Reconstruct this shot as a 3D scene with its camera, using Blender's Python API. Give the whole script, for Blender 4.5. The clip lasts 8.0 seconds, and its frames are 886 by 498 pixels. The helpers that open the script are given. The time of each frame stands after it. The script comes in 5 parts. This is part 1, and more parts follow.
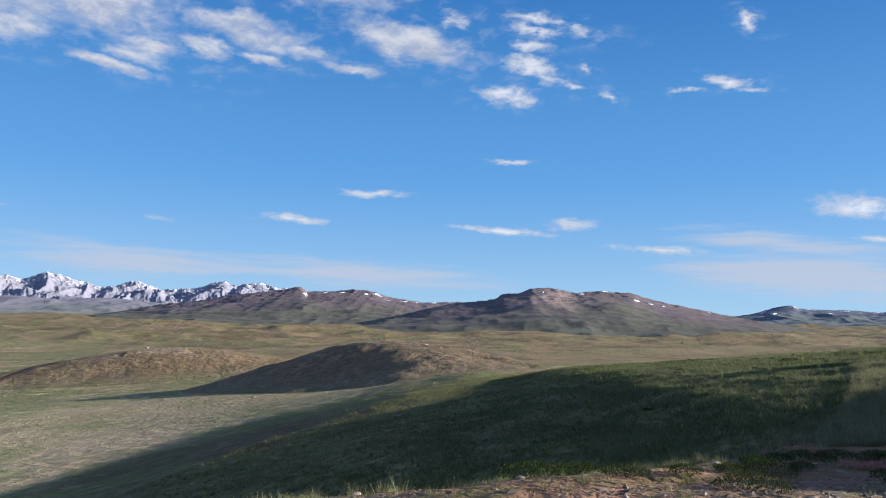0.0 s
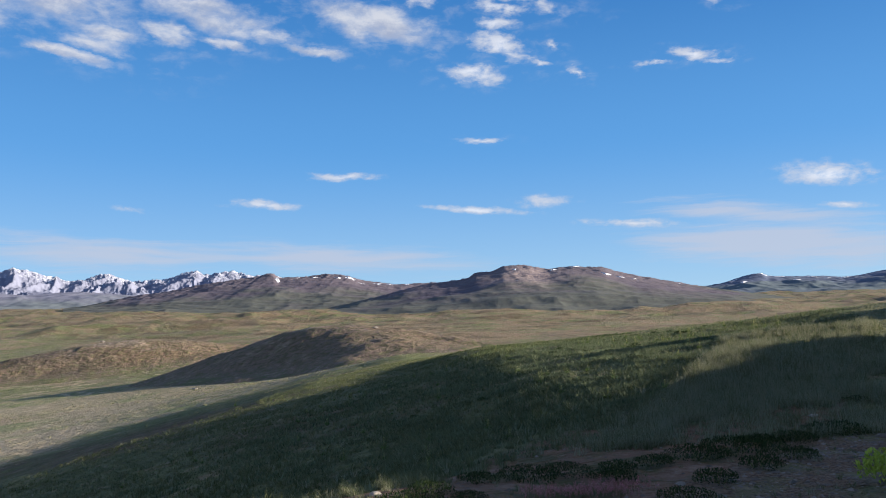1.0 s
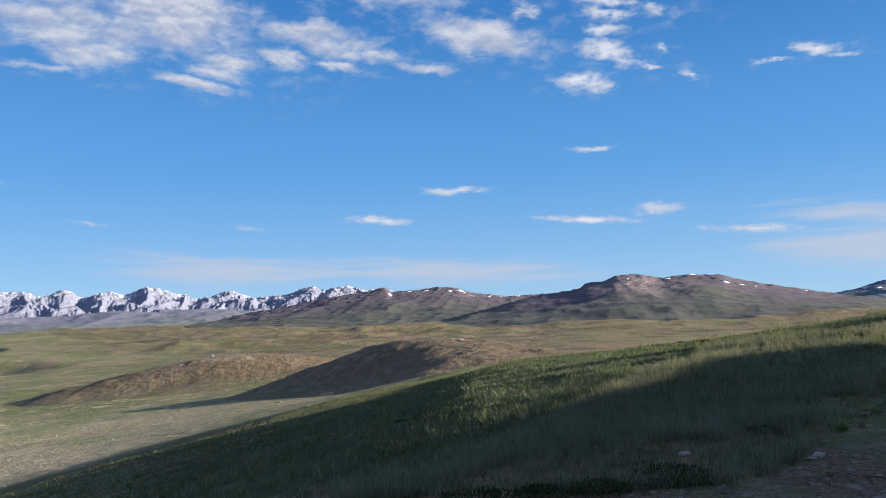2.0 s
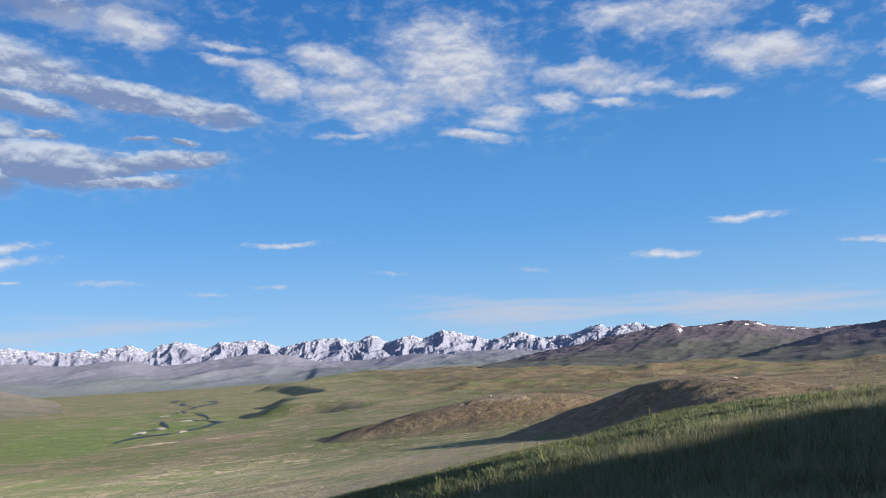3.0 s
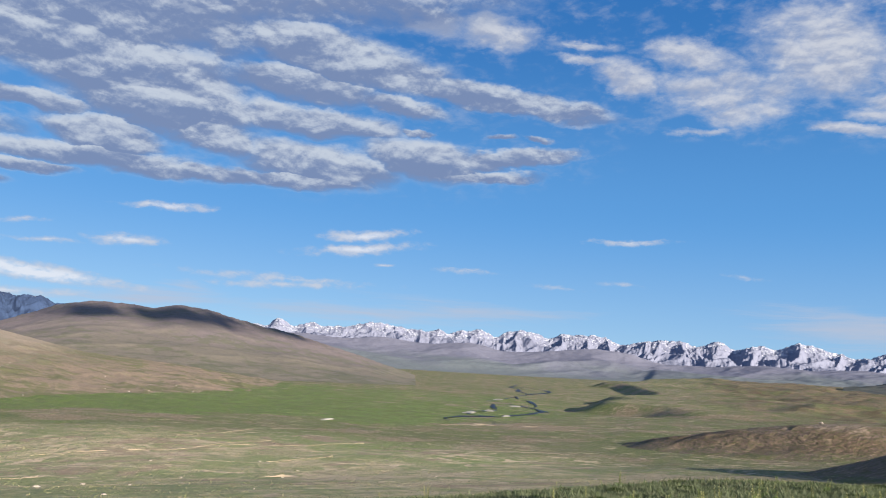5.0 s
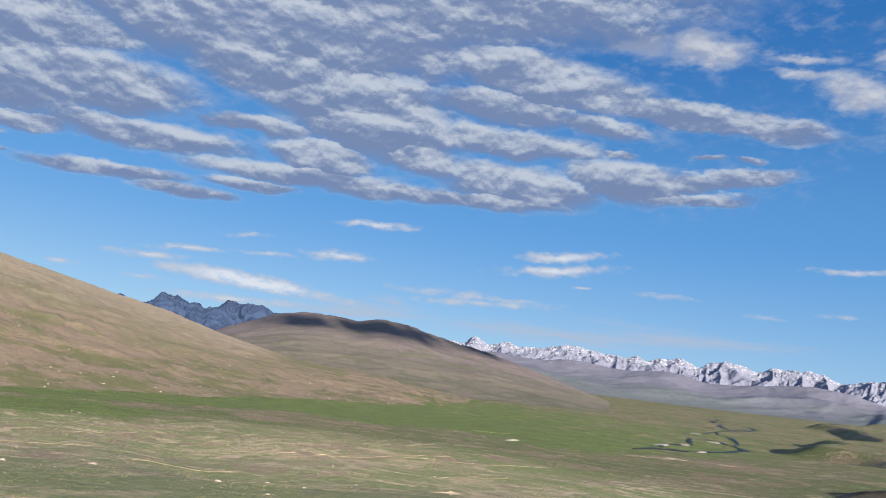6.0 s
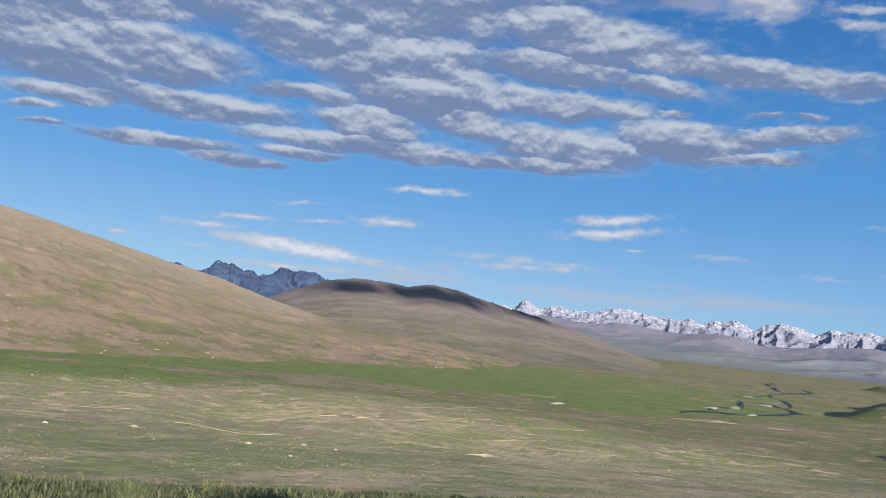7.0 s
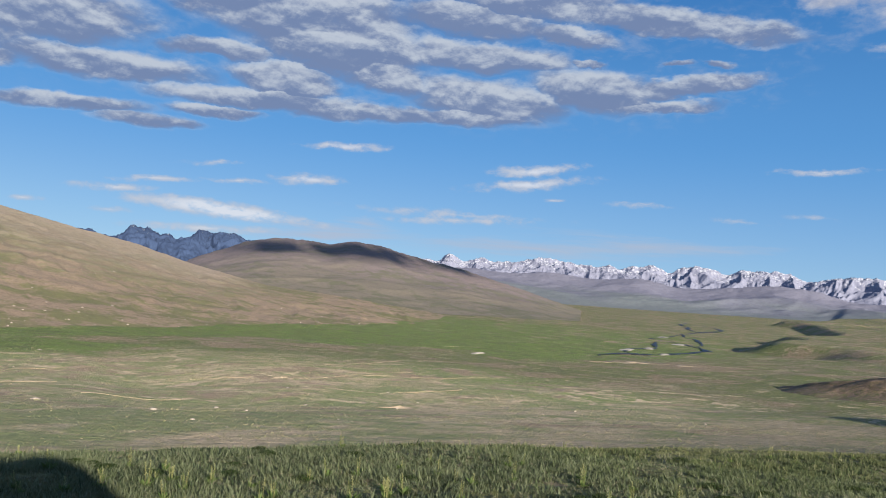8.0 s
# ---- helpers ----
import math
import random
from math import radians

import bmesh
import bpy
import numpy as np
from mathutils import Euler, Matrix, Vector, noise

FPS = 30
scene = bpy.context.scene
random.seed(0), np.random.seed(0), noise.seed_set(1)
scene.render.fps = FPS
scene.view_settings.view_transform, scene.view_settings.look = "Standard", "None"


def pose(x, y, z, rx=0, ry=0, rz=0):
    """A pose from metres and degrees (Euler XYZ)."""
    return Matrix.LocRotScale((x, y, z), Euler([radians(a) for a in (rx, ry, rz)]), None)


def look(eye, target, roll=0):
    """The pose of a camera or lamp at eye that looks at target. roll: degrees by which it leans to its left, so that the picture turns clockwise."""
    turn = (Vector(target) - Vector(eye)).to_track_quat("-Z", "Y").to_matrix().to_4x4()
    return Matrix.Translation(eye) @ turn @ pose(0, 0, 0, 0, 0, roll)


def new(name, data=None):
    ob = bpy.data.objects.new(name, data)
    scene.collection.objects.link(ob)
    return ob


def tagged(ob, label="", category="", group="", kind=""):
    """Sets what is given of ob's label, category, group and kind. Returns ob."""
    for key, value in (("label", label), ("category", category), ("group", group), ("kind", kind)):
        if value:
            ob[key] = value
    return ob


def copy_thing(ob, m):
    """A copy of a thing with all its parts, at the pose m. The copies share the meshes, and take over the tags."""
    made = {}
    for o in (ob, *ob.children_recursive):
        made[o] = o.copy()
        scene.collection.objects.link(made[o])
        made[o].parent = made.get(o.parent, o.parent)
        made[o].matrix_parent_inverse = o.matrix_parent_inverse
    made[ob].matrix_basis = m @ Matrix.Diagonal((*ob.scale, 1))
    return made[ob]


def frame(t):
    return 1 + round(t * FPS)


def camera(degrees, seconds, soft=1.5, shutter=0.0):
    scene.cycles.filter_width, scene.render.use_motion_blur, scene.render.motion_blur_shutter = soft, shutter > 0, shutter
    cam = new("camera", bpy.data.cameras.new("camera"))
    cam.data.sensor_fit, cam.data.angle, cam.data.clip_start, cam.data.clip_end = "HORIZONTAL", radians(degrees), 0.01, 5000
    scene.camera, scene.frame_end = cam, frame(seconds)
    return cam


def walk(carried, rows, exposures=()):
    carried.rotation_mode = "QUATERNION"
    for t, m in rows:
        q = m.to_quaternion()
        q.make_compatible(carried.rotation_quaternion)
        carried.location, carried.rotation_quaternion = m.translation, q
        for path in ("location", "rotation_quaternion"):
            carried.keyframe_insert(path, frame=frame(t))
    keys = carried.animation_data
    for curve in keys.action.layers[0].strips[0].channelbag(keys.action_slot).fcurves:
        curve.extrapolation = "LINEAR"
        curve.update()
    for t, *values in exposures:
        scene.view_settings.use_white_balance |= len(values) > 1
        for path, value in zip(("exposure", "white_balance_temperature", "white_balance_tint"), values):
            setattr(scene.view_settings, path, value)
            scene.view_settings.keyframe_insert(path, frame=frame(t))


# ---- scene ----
cam = camera(58.24, 8.0, 1.0)
PATH = [
    (0, pose(0.000, 0.000, 2.000, 95.54, -0.89, 0.01)),
    (0.5, pose(2.329, 1.714, 2.022, 92.49, 2.62, -3.38)),
    (1, pose(4.741, 3.294, 2.059, 94.13, 1.39, -1.71)),
    (1.2, pose(5.728, 4.023, 2.083, 94.06, 1.66, -0.23)),
    (2.3, pose(10.912, 7.527, 1.702, 96.10, 1.61, 10.36)),
    (2.5, pose(11.730, 8.392, 1.687, 96.80, 1.33, 14.12)),
    (3, pose(13.773, 10.608, 1.654, 98.92, 3.00, 26.91)),
    (3.5, pose(15.615, 13.161, 1.727, 97.04, 4.43, 34.30)),
    (4, pose(17.289, 15.642, 1.896, 97.29, 2.45, 41.81)),
    (4.2, pose(17.944, 16.653, 1.987, 96.41, 0.33, 43.28)),
    (5.3, pose(20.531, 21.355, 2.513, 99.25, -5.13, 53.75)),
    (5.5, pose(20.841, 22.115, 2.608, 98.80, -6.35, 56.13)),
    (6, pose(21.478, 23.801, 2.830, 98.81, -7.16, 64.63)),
    (6.5, pose(22.251, 25.362, 3.039, 96.24, -3.77, 68.50)),
    (7, pose(22.957, 26.723, 3.227, 95.85, -6.76, 68.33)),
    (7.5, pose(23.683, 27.783, 3.420, 93.51, -7.00, 69.18)),
    (8, pose(25.065, 28.811, 3.597, 93.10, -4.25, 63.01)),
]
walk(cam, PATH, [(0, 1.45), (2.5, 1.43), (5.0, 1.32), (6.0, 1.25), (8, 1.2)])

# ---- light ----
SUN_ELEVATION, SUN_AZIMUTH = 12.4, -92.0         # degrees; azimuth from +y, positive to the left


def heading(az, el=0.0):
    a, e = radians(az), radians(el)
    return Vector((-math.sin(a) * math.cos(e), math.cos(a) * math.cos(e), math.sin(e)))


sun = new("sun", bpy.data.lights.new("sun", "SUN"))
sun.data.energy, sun.data.angle, sun.data.color = 5.0, radians(0.55), (1.0, 0.89, 0.76)
sun.matrix_world = look((0, 0, 300), Vector((0, 0, 300)) - heading(SUN_AZIMUTH, SUN_ELEVATION))


# ---- node helpers ----
class Nodes:
    """A short way to write node trees."""

    def __init__(self, tree):
        self.tree = tree
        tree.nodes.clear()

    def add(self, kind, **values):
        node = self.tree.nodes.new(kind)
        for key, value in values.items():
            setattr(node, key, value)
        return node

    def put(self, socket, value):
        if isinstance(value, bpy.types.NodeSocket):
            self.tree.links.new(value, socket)
        elif value is not None:
            socket.default_value = value

    def math(self, how, a, b=None, c=None, clamp=False):
        node = self.add("ShaderNodeMath", operation=how, use_clamp=clamp)
        for socket, value in zip(node.inputs, (a, b, c)):
            self.put(socket, value)
        return node.outputs[0]

    def vmath(self, how, a, b=None):
        node = self.add("ShaderNodeVectorMath", operation=how)
        self.put(node.inputs[0], a)
        self.put(node.inputs[1], b)
        return node.outputs[0]

    def xyz(self, x, y, z):
        node = self.add("ShaderNodeCombineXYZ")
        for socket, value in zip(node.inputs, (x, y, z)):
            self.put(socket, value)
        return node.outputs[0]

    def split(self, v):
        node = self.add("ShaderNodeSeparateXYZ")
        self.put(node.inputs[0], v)
        return node.outputs

    def noise(self, vector, scale, detail=6.0, rough=0.55, warp=0.0, kind="FBM"):
        node = self.add("ShaderNodeTexNoise", noise_type=kind)
        self.put(node.inputs["Vector"], vector)
        self.put(node.inputs["Scale"], scale)
        self.put(node.inputs["Detail"], detail)
        self.put(node.inputs["Roughness"], rough)
        self.put(node.inputs["Distortion"], warp)
        return node.outputs[0]

    def ramp(self, value, low, high, to_low=0.0, to_high=1.0):
        node = self.add("ShaderNodeMapRange", interpolation_type="SMOOTHSTEP")
        for socket, x in zip(node.inputs, (value, low, high, to_low, to_high)):
            self.put(socket, x)
        return node.outputs[0]

    def mix(self, factor, a, b):
        node = self.add("ShaderNodeMix", data_type="RGBA")
        self.put(node.inputs[0], factor)
        for socket, value in ((node.inputs[6], a), (node.inputs[7], b)):
            self.put(socket, (*value, 1) if isinstance(value, tuple) and len(value) == 3 else value)
        return node.outputs[2]

    def attribute(self, name):
        return self.add("ShaderNodeAttribute", attribute_name=name).outputs["Fac"]

    def bump(self, height, strength, distance):
        node = self.add("ShaderNodeBump")
        self.put(node.inputs["Height"], height)
        self.put(node.inputs["Strength"], strength)
        self.put(node.inputs["Distance"], distance)
        return node.outputs[0]


def material(name, build, rough=0.9):
    """A material whose colour and normal build(nodes, position) gives back."""
    mat = bpy.data.materials.new(name)
    mat.use_nodes = True
    n = Nodes(mat.node_tree)
    position = n.add("ShaderNodeNewGeometry").outputs["Position"]
    colour, normal = build(n, position)
    shader = n.add("ShaderNodeBsdfPrincipled")
    n.put(shader.inputs["Base Color"], (*colour, 1) if isinstance(colour, tuple) else colour)
    n.put(shader.inputs["Roughness"], rough)
    n.put(shader.inputs["Specular IOR Level"], 0.2)
    if normal is not None:
        n.put(shader.inputs["Normal"], normal)
    out = n.add("ShaderNodeOutputMaterial")
    n.put(out.inputs[0], shader.outputs[0])
    return mat


# ---- sky ----
world = bpy.data.worlds.new("sky")
scene.world = world
world.use_nodes = True
world.cycles.sampling_method, world.cycles.sample_map_resolution = "MANUAL", 1024
w = Nodes(world.node_tree)
sky = w.add("ShaderNodeTexSky", sky_type="NISHITA", sun_disc=False, sun_elevation=radians(SUN_ELEVATION),
            sun_rotation=radians(-SUN_AZIMUTH), altitude=4000.0, air_density=1.0, dust_density=0.4, ozone_density=2.0)
direction = w.add("ShaderNodeTexCoord").outputs["Generated"]
dx, dy, dz = w.split(direction)
azimuth = w.math("MULTIPLY", w.math("ARCTAN2", dx, dy), 180 / math.pi)       # degrees to the right of +y
elevation = w.math("MULTIPLY", w.math("ARCSINE", dz), 180 / math.pi)
lift = w.math("DIVIDE", 1.0, w.math("ADD", w.math("MAXIMUM", dz, 0.0), 0.2))
deck = w.xyz(w.math("MULTIPLY", dx, lift), w.math("MULTIPLY", dy, lift), 0.0)   # the flat layer in which the clouds float
ragged = w.add("ShaderNodeTexNoise")
w.put(ragged.inputs["Vector"], w.vmath("MULTIPLY", w.xyz(azimuth, elevation, 0.0), (0.30, 0.62, 1.0)))
ragged.inputs["Scale"].default_value, ragged.inputs["Detail"].default_value, ragged.inputs["Roughness"].default_value = 1.0, 5.0, 0.6
drift = w.vmath("MULTIPLY", w.vmath("SUBTRACT", ragged.outputs["Color"], (0.5, 0.5, 0.5)), (3.4, 1.7, 0.0))
calm = w.ramp(elevation, 4, 17, 0.28, 1.0)
dome = w.vmath("ADD", w.xyz(azimuth, elevation, 1.0), w.vmath("MULTIPLY", drift, w.xyz(calm, calm, 0.0)))

# clouds: degrees to the right, degrees up, half length, half height, slant, density
CLOUD_BANK = [(-79.9, 22.3, 14.9, 2.6, 3, 1), (-73.9, 18.5, 7.4, 1.67, 0, 1), (-79.2, 19.5, 7, 1.49, -2, 1), (-71.5, 16.7, 6.3, 1.56, -1, 1), (-92.7, 15.8, 7.5,
              1.49, 4, 1), (-94.4, 18.7, 5.8, 0.89, 5, 1), (-59.7, 21.4, 7.5, 1.34, -9, 1.1), (-49.1, 19.5, 9, 0.63, -7, 1.1), (-87.5, 13.3, 6.4, 0.74, 1, 1),
              (-95.6, 12.4, 3.6, 0.45, 5, 0.9), (-75.4, 14, 3.6, 0.97, -3, 1), (-68.4, 15, 3.2, 0.97, -4, 1), (-60.9, 13.8, 5.2, 1.12, -3, 1), (-62.6, 19.2, 5.1,
              0.89, -3, 1), (-61.5, 16.8, 6.4, 0.74, -1, 1), (-76, 26, 26.4, 2.79, 3, 0.9)]
CLOUD_BANK_EDGE = [(-55.1, 18.4, 3.3, 0.52, -6, 0.9), (-53, 14.8, 4.2, 1.12, -7, 1.05), (-46.6, 15.2, 4.1, 0.48, 6, 1), (-49, 13.9, 4.3, 0.33, 3, 0.9), (-66.8, 12.4,
                   9.4, 0.45, 2, 1), (-77.1, 12.4, 6.9, 0.59, 2, 1.05), (-80.1, 11.2, 2.9, 0.26, 1, 0.9), (-80.1, 15.4, 3.7, 0.48, 2, 1), (-89.6, 10.5, 4.8, 0.37, 4, 1),
                   (-84.3, 10.1, 3.2, 0.37, 1, 1), (-97.5, 11.2, 1.4, 0.22, 10, 0.9), (-96.8, 10.2, 1.1, 0.15, 9, 0.7), (-53.7, 16.8, 1, 0.22, -5, 0.8), (-47, 16.9, 0.8,
                   0.19, -3, 0.7), (-44.6, 16.7, 0.8, 0.19, -10, 0.7)]
CLOUD_BANK_WEST = [(-104, 20, 12, 5, -6, 1), (-98, 14.6, 6, 1.3, -5, 0.9)]
MIDDLE_CLOUDS = [(-53.9, 24.7, 4, 1.12, -10, 1), (-48.3, 23.9, 3.9, 1.04, -11, 1), (-42, 23.2, 2.8, 0.26, -5, 0.8), (-41.8, 22.1, 2.7, 0.3, -9, 0.8), (-38.3, 20.7,
                 2.2, 0.74, -15, 1), (-35.1, 22.5, 2.3, 0.89, -13, 1), (-32.1, 19.7, 4.7, 1.12, -10, 1), (-30.9, 18.1, 2.2, 0.74, -11, 0.9), (-33.4, 17.2, 1.6, 0.22,
                 -2, 0.8), (-24.9, 21.4, 5.9, 2.04, -21, 1), (-22.4, 17.7, 2.1, 0.45, -10, 0.8), (-23.9, 16.9, 2.6, 0.33, -13, 0.9), (-17.4, 18.7, 1.8, 0.52, -17, 1),
                 (-14.5, 20, 4.2, 0.89, -7, 1), (-14, 18.3, 1.1, 0.33, -13, 0.9)]
HIGH_CLOUDS = [(-38.6, 21.2, 2.6, 0.82, -10, 1), (-31.4, 20.1, 5.3, 1.04, -3, 1), (-30, 18.5, 2.4, 0.82, -7, 1), (-33.4, 17.2, 1.8, 0.22, 0, 0.8), (-33.6, 22.2, 3.6,
               0.74, -11, 0.9), (-24.8, 22.7, 6, 2.23, -17, 0.9), (-21.4, 18.4, 1.8, 0.45, -10, 0.8), (-24, 16.9, 2.8, 0.3, -9, 1), (-14.6, 20.5, 3.6, 0.59, -6, 1),
               (-17.3, 18.8, 2, 0.48, -11, 1), (-13.2, 18.3, 1.8, 0.33, -11, 0.9), (-9.9, 23.7, 6.7, 1.19, -6, 0.95), (-2.9, 20.1, 5.3, 0.97, -14, 1.1), (-6.9, 18.2,
               2.4, 0.33, -6, 0.9), (-10.7, 19, 1.6, 0.45, -7, 0.9)]
PUFFS = [(-41.9, 18.3, 2, 0.52, -4, 1), (-42.8, 15.6, 0.9, 0.33, 4, 1), (6.5, 21.6, 2.6, 0.33, -7, 0.9), (6.3, 20.8, 2, 0.33, -7, 0.9), (5.9, 19.9, 1.9, 0.41,
         -7, 1), (6.5, 18.2, 2.2, 0.63, -23, 1), (4.4, 16.4, 2.1, 0.52, -7, 1), (9.1, 17, 1, 0.15, -8, 0.8), (11.8, 16.3, 0.7, 0.33, -38, 0.8), (10.3, 18, 0.6,
         0.22, -15, 0.7), (0.8, 21.5, 1.4, 0.52, -17, 0.6), (9.1, 20.8, 1.9, 0.3, -12, 0.5)]
SMALL_CLOUDS = [(21.6, 20.4, 1, 0.33, -35, 0.9), (19.9, 16.7, 1.5, 0.33, -7, 1), (21.6, 16.1, 1, 0.19, -5, 0.9), (17.2, 16.2, 1.1, 0.15, -3, 0.8), (4.6, 11.8, 1.6,
                0.15, 0, 0.75), (-5.2, 9.4, 2.2, 0.22, 2, 0.85), (-10.8, 7.4, 2.4, 0.19, -1, 0.8), (4.3, 6.9, 3.5, 0.22, -5, 0.95), (9.4, 7.4, 1.8, 0.3, 1, 0.5), (28,
                8, 3.1, 0.63, -7, 1.05), (28.8, 5.9, 1.5, 0.15, -4, 0.7), (15.6, 5.5, 3.6, 0.22, -3, 0.7)]
LOW_CLOUDS = [(-70.8, 9.8, 3, 0.22, 4, 0.95), (-57.4, 8.1, 4.4, 0.33, 7, 1), (-56.9, 9.1, 3.3, 0.33, 6, 1), (-55.6, 7.2, 0.9, 0.11, 2, 0.7), (-78.7, 4.5, 6.4, 0.5,
              -3.5, 1.5), (-80.2, 4.7, 2.6, 0.45, -3, 1.4), (-79.8, 3.2, 4.4, 0.26, 3, 0.7), (-86, 5.4, 2.5, 0.22, 4, 0.75), (-83.4, 6.2, 2.9, 0.15, 6, 0.7), (-77.9,
              6.7, 1.9, 0.15, 3, 0.65), (-73.3, 7.2, 2.4, 0.3, 3, 0.95), (-86.3, 3.8, 1.2, 0.19, 2, 0.75), (-91.4, 4, 1.1, 0.15, 2, 0.7), (-79.6, 7.8, 1.9, 0.15, 7,
              0.55), (-62.1, 5.2, 5.4, 0.19, 3, 0.5), (-49.9, 7, 1.7, 0.15, -2, 0.5)]
FAINT_CLOUDS = [(-37.8, 9.6, 2.8, 0.15, 0, 0.75), (-30.4, 7.3, 1.2, 0.15, -3, 0.5), (-49.5, 7.1, 1.6, 0.11, -4, 0.55), (-42.7, 6.2, 1.7, 0.11, -2, 0.4), (-62.2, 5.6,
                5.6, 0.22, 0, 0.5), (-38.5, 6.6, 1, 0.11, -3, 0.35), (-19.7, 7, 0.7, 0.11, -5, 0.3), (-10.9, 7.4, 2.2, 0.22, -4, 0.8), (-5.3, 9.4, 2.2, 0.19, -2,
                0.85), (-37.7, 9.5, 2.7, 0.15, 1, 0.7)]
VEILS = [(23.3, 5.7, 7.5, 0.74, -6, 0.9), (25, 3.7, 9.2, 1.56, -4, 1), (-20.9, 3.9, 9.2, 0.89, -1, 0.8), (-6.5, 3.6, 11.2, 0.89, -3, 0.8), (-18.8, 4.2, 11.4,
         0.67, -3, 0.8), (-49.1, 4.2, 8.1, 0.59, -3, 0.5), (-68.7, 4.5, 2.2, 0.33, -2, 0.5), (-70.9, 3.6, 5.5, 0.59, 3, 0.55), (-56.8, 3.6, 10.2, 0.56, 2, 0.5)]


def cover(spots, sides=False):
    """How far the sky is covered by a list of soft patches, and how high within its patch each place lies."""
    def along(x, y, off):
        node = w.add("ShaderNodeVectorMath", operation="DOT_PRODUCT")
        w.put(node.inputs[0], dome)
        node.inputs[1].default_value = (x, y, off)
        return node.outputs["Value"]

    total = lie = None
    for right, up, long, high, slant, thick in spots:
        c, s_ = math.cos(radians(slant)), math.sin(radians(slant))
        reach, rise = long * 1.12, high * 1.35
        u = along(c / reach, s_ / reach, -(c * right + s_ * up) / reach)
        across = along(-s_ / rise, c / rise, (s_ * right - c * up) / rise)
        away = w.math("SQRT", w.math("MULTIPLY_ADD", u, u, w.math("MULTIPLY", across, across)))
        near = w.math("MULTIPLY_ADD", away, -thick, thick)
        if sides:
            if lie is None:
                lie = across
            else:
                ahead = w.ramp(w.math("SUBTRACT", near, total), -0.10, 0.10)
                lie = w.math("MULTIPLY_ADD", w.math("SUBTRACT", across, lie), ahead, lie)
        total = near if total is None else w.math("SMOOTH_MAX", total, near, 0.10)
    return total, lie


def fluff(up, scale=1.0):
    """Billowing fine structure, drawn out along the clouds' lie, as it is so many degrees higher."""
    tilted = w.add("ShaderNodeMapping")
    w.put(tilted.inputs["Vector"], w.vmath("ADD", w.xyz(azimuth, elevation, 0.0), (0.0, up, 0.0)))
    tilted.inputs["Rotation"].default_value = (0, 0, radians(8))
    tilted.inputs["Scale"].default_value = (0.40 * scale, 0.78 * scale, 1)
    return w.noise(tilted.outputs[0], 1.0, 7.0, 0.60, 0.25)


bank, bank_lie = cover(CLOUD_BANK + CLOUD_BANK_EDGE + CLOUD_BANK_WEST, True)
heaps, heap_lie = cover(MIDDLE_CLOUDS + HIGH_CLOUDS, True)
streaks, _ = cover(PUFFS + SMALL_CLOUDS + LOW_CLOUDS + FAINT_CLOUDS)
puffs = w.math("MAXIMUM", w.math("MAXIMUM", bank, heaps), streaks)
in_bank = w.ramp(bank, -0.32, 0.02)
in_heap = w.math("MULTIPLY", w.ramp(heaps, -0.05, 0.3), w.math("SUBTRACT", 1.0, in_bank))
big, big_above = fluff(0.0, 0.52), fluff(0.85, 0.52)
grain, above = fluff(0.0, 1.25), fluff(0.30, 1.25)
fibres = fluff(0.0, 2.2)
body = w.math("MAXIMUM", w.math("MINIMUM", puffs, 0.62), w.math("MINIMUM", w.math("MULTIPLY_ADD", bank, 1.6, 0.36), 0.95))
body = w.math("MAXIMUM", body, w.math("SUBTRACT", streaks, 0.35))
thin = w.math("SUBTRACT", 1.0, w.math("MAXIMUM", in_bank, w.ramp(heaps, -0.2, 0.1)))
texture = w.math("ADD", w.math("ADD", w.math("MULTIPLY", w.math("SUBTRACT", grain, 0.48), 1.25), w.math("MULTIPLY", w.math("SUBTRACT", big, 0.5), 1.1)), w.math("MULTIPLY", w.math("SUBTRACT", fibres, 0.5), w.math("MULTIPLY_ADD", thin, 1.5, 0.35)))
dense = w.math("MULTIPLY_ADD", texture, w.math("MULTIPLY_ADD", in_bank, -0.35, 1.0), body)
puff_mask = w.math("MULTIPLY", w.ramp(dense, -0.20, 0.90), w.ramp(puffs, -0.42, 0.15))
puff_mask = w.math("MULTIPLY", puff_mask, w.math("MULTIPLY_ADD", thin, -0.14, 0.96))
# unseen clouds overhead, added so that shaded ground is lit less blue
overhead = w.math("MULTIPLY", w.ramp(elevation, 27, 42), w.ramp(w.noise(deck, 1.6, 5, 0.6, 0.3), 0.36, 0.6))
wisps = w.math("MULTIPLY", w.math("MULTIPLY", w.ramp(grain, 0.46, 0.74), w.ramp(puffs, -1.3, 0.0)), w.ramp(elevation, 10, 15, 0.0, 0.30))
puff_mask = w.math("MAXIMUM", puff_mask, wisps)
puff_mask = w.math("MAXIMUM", puff_mask, w.math("MULTIPLY", overhead, 0.6))
veil_grain = w.noise(w.vmath("MULTIPLY", dome, (0.07, 1.0, 1.0)), 1.0, 6.0, 0.65, 0.4)
veil_mask = w.math("MULTIPLY", w.ramp(w.math("ADD", cover(VEILS)[0], w.math("MULTIPLY", w.math("SUBTRACT", veil_grain, 0.5), 2.0)), -0.1, 0.8), 0.78)
relief = w.math("ADD", w.math("MULTIPLY", w.ramp(w.math("SUBTRACT", big, big_above), -0.14, 0.20), 0.62), w.math("MULTIPLY", w.ramp(w.math("SUBTRACT", grain, above), -0.14, 0.18), 0.38))
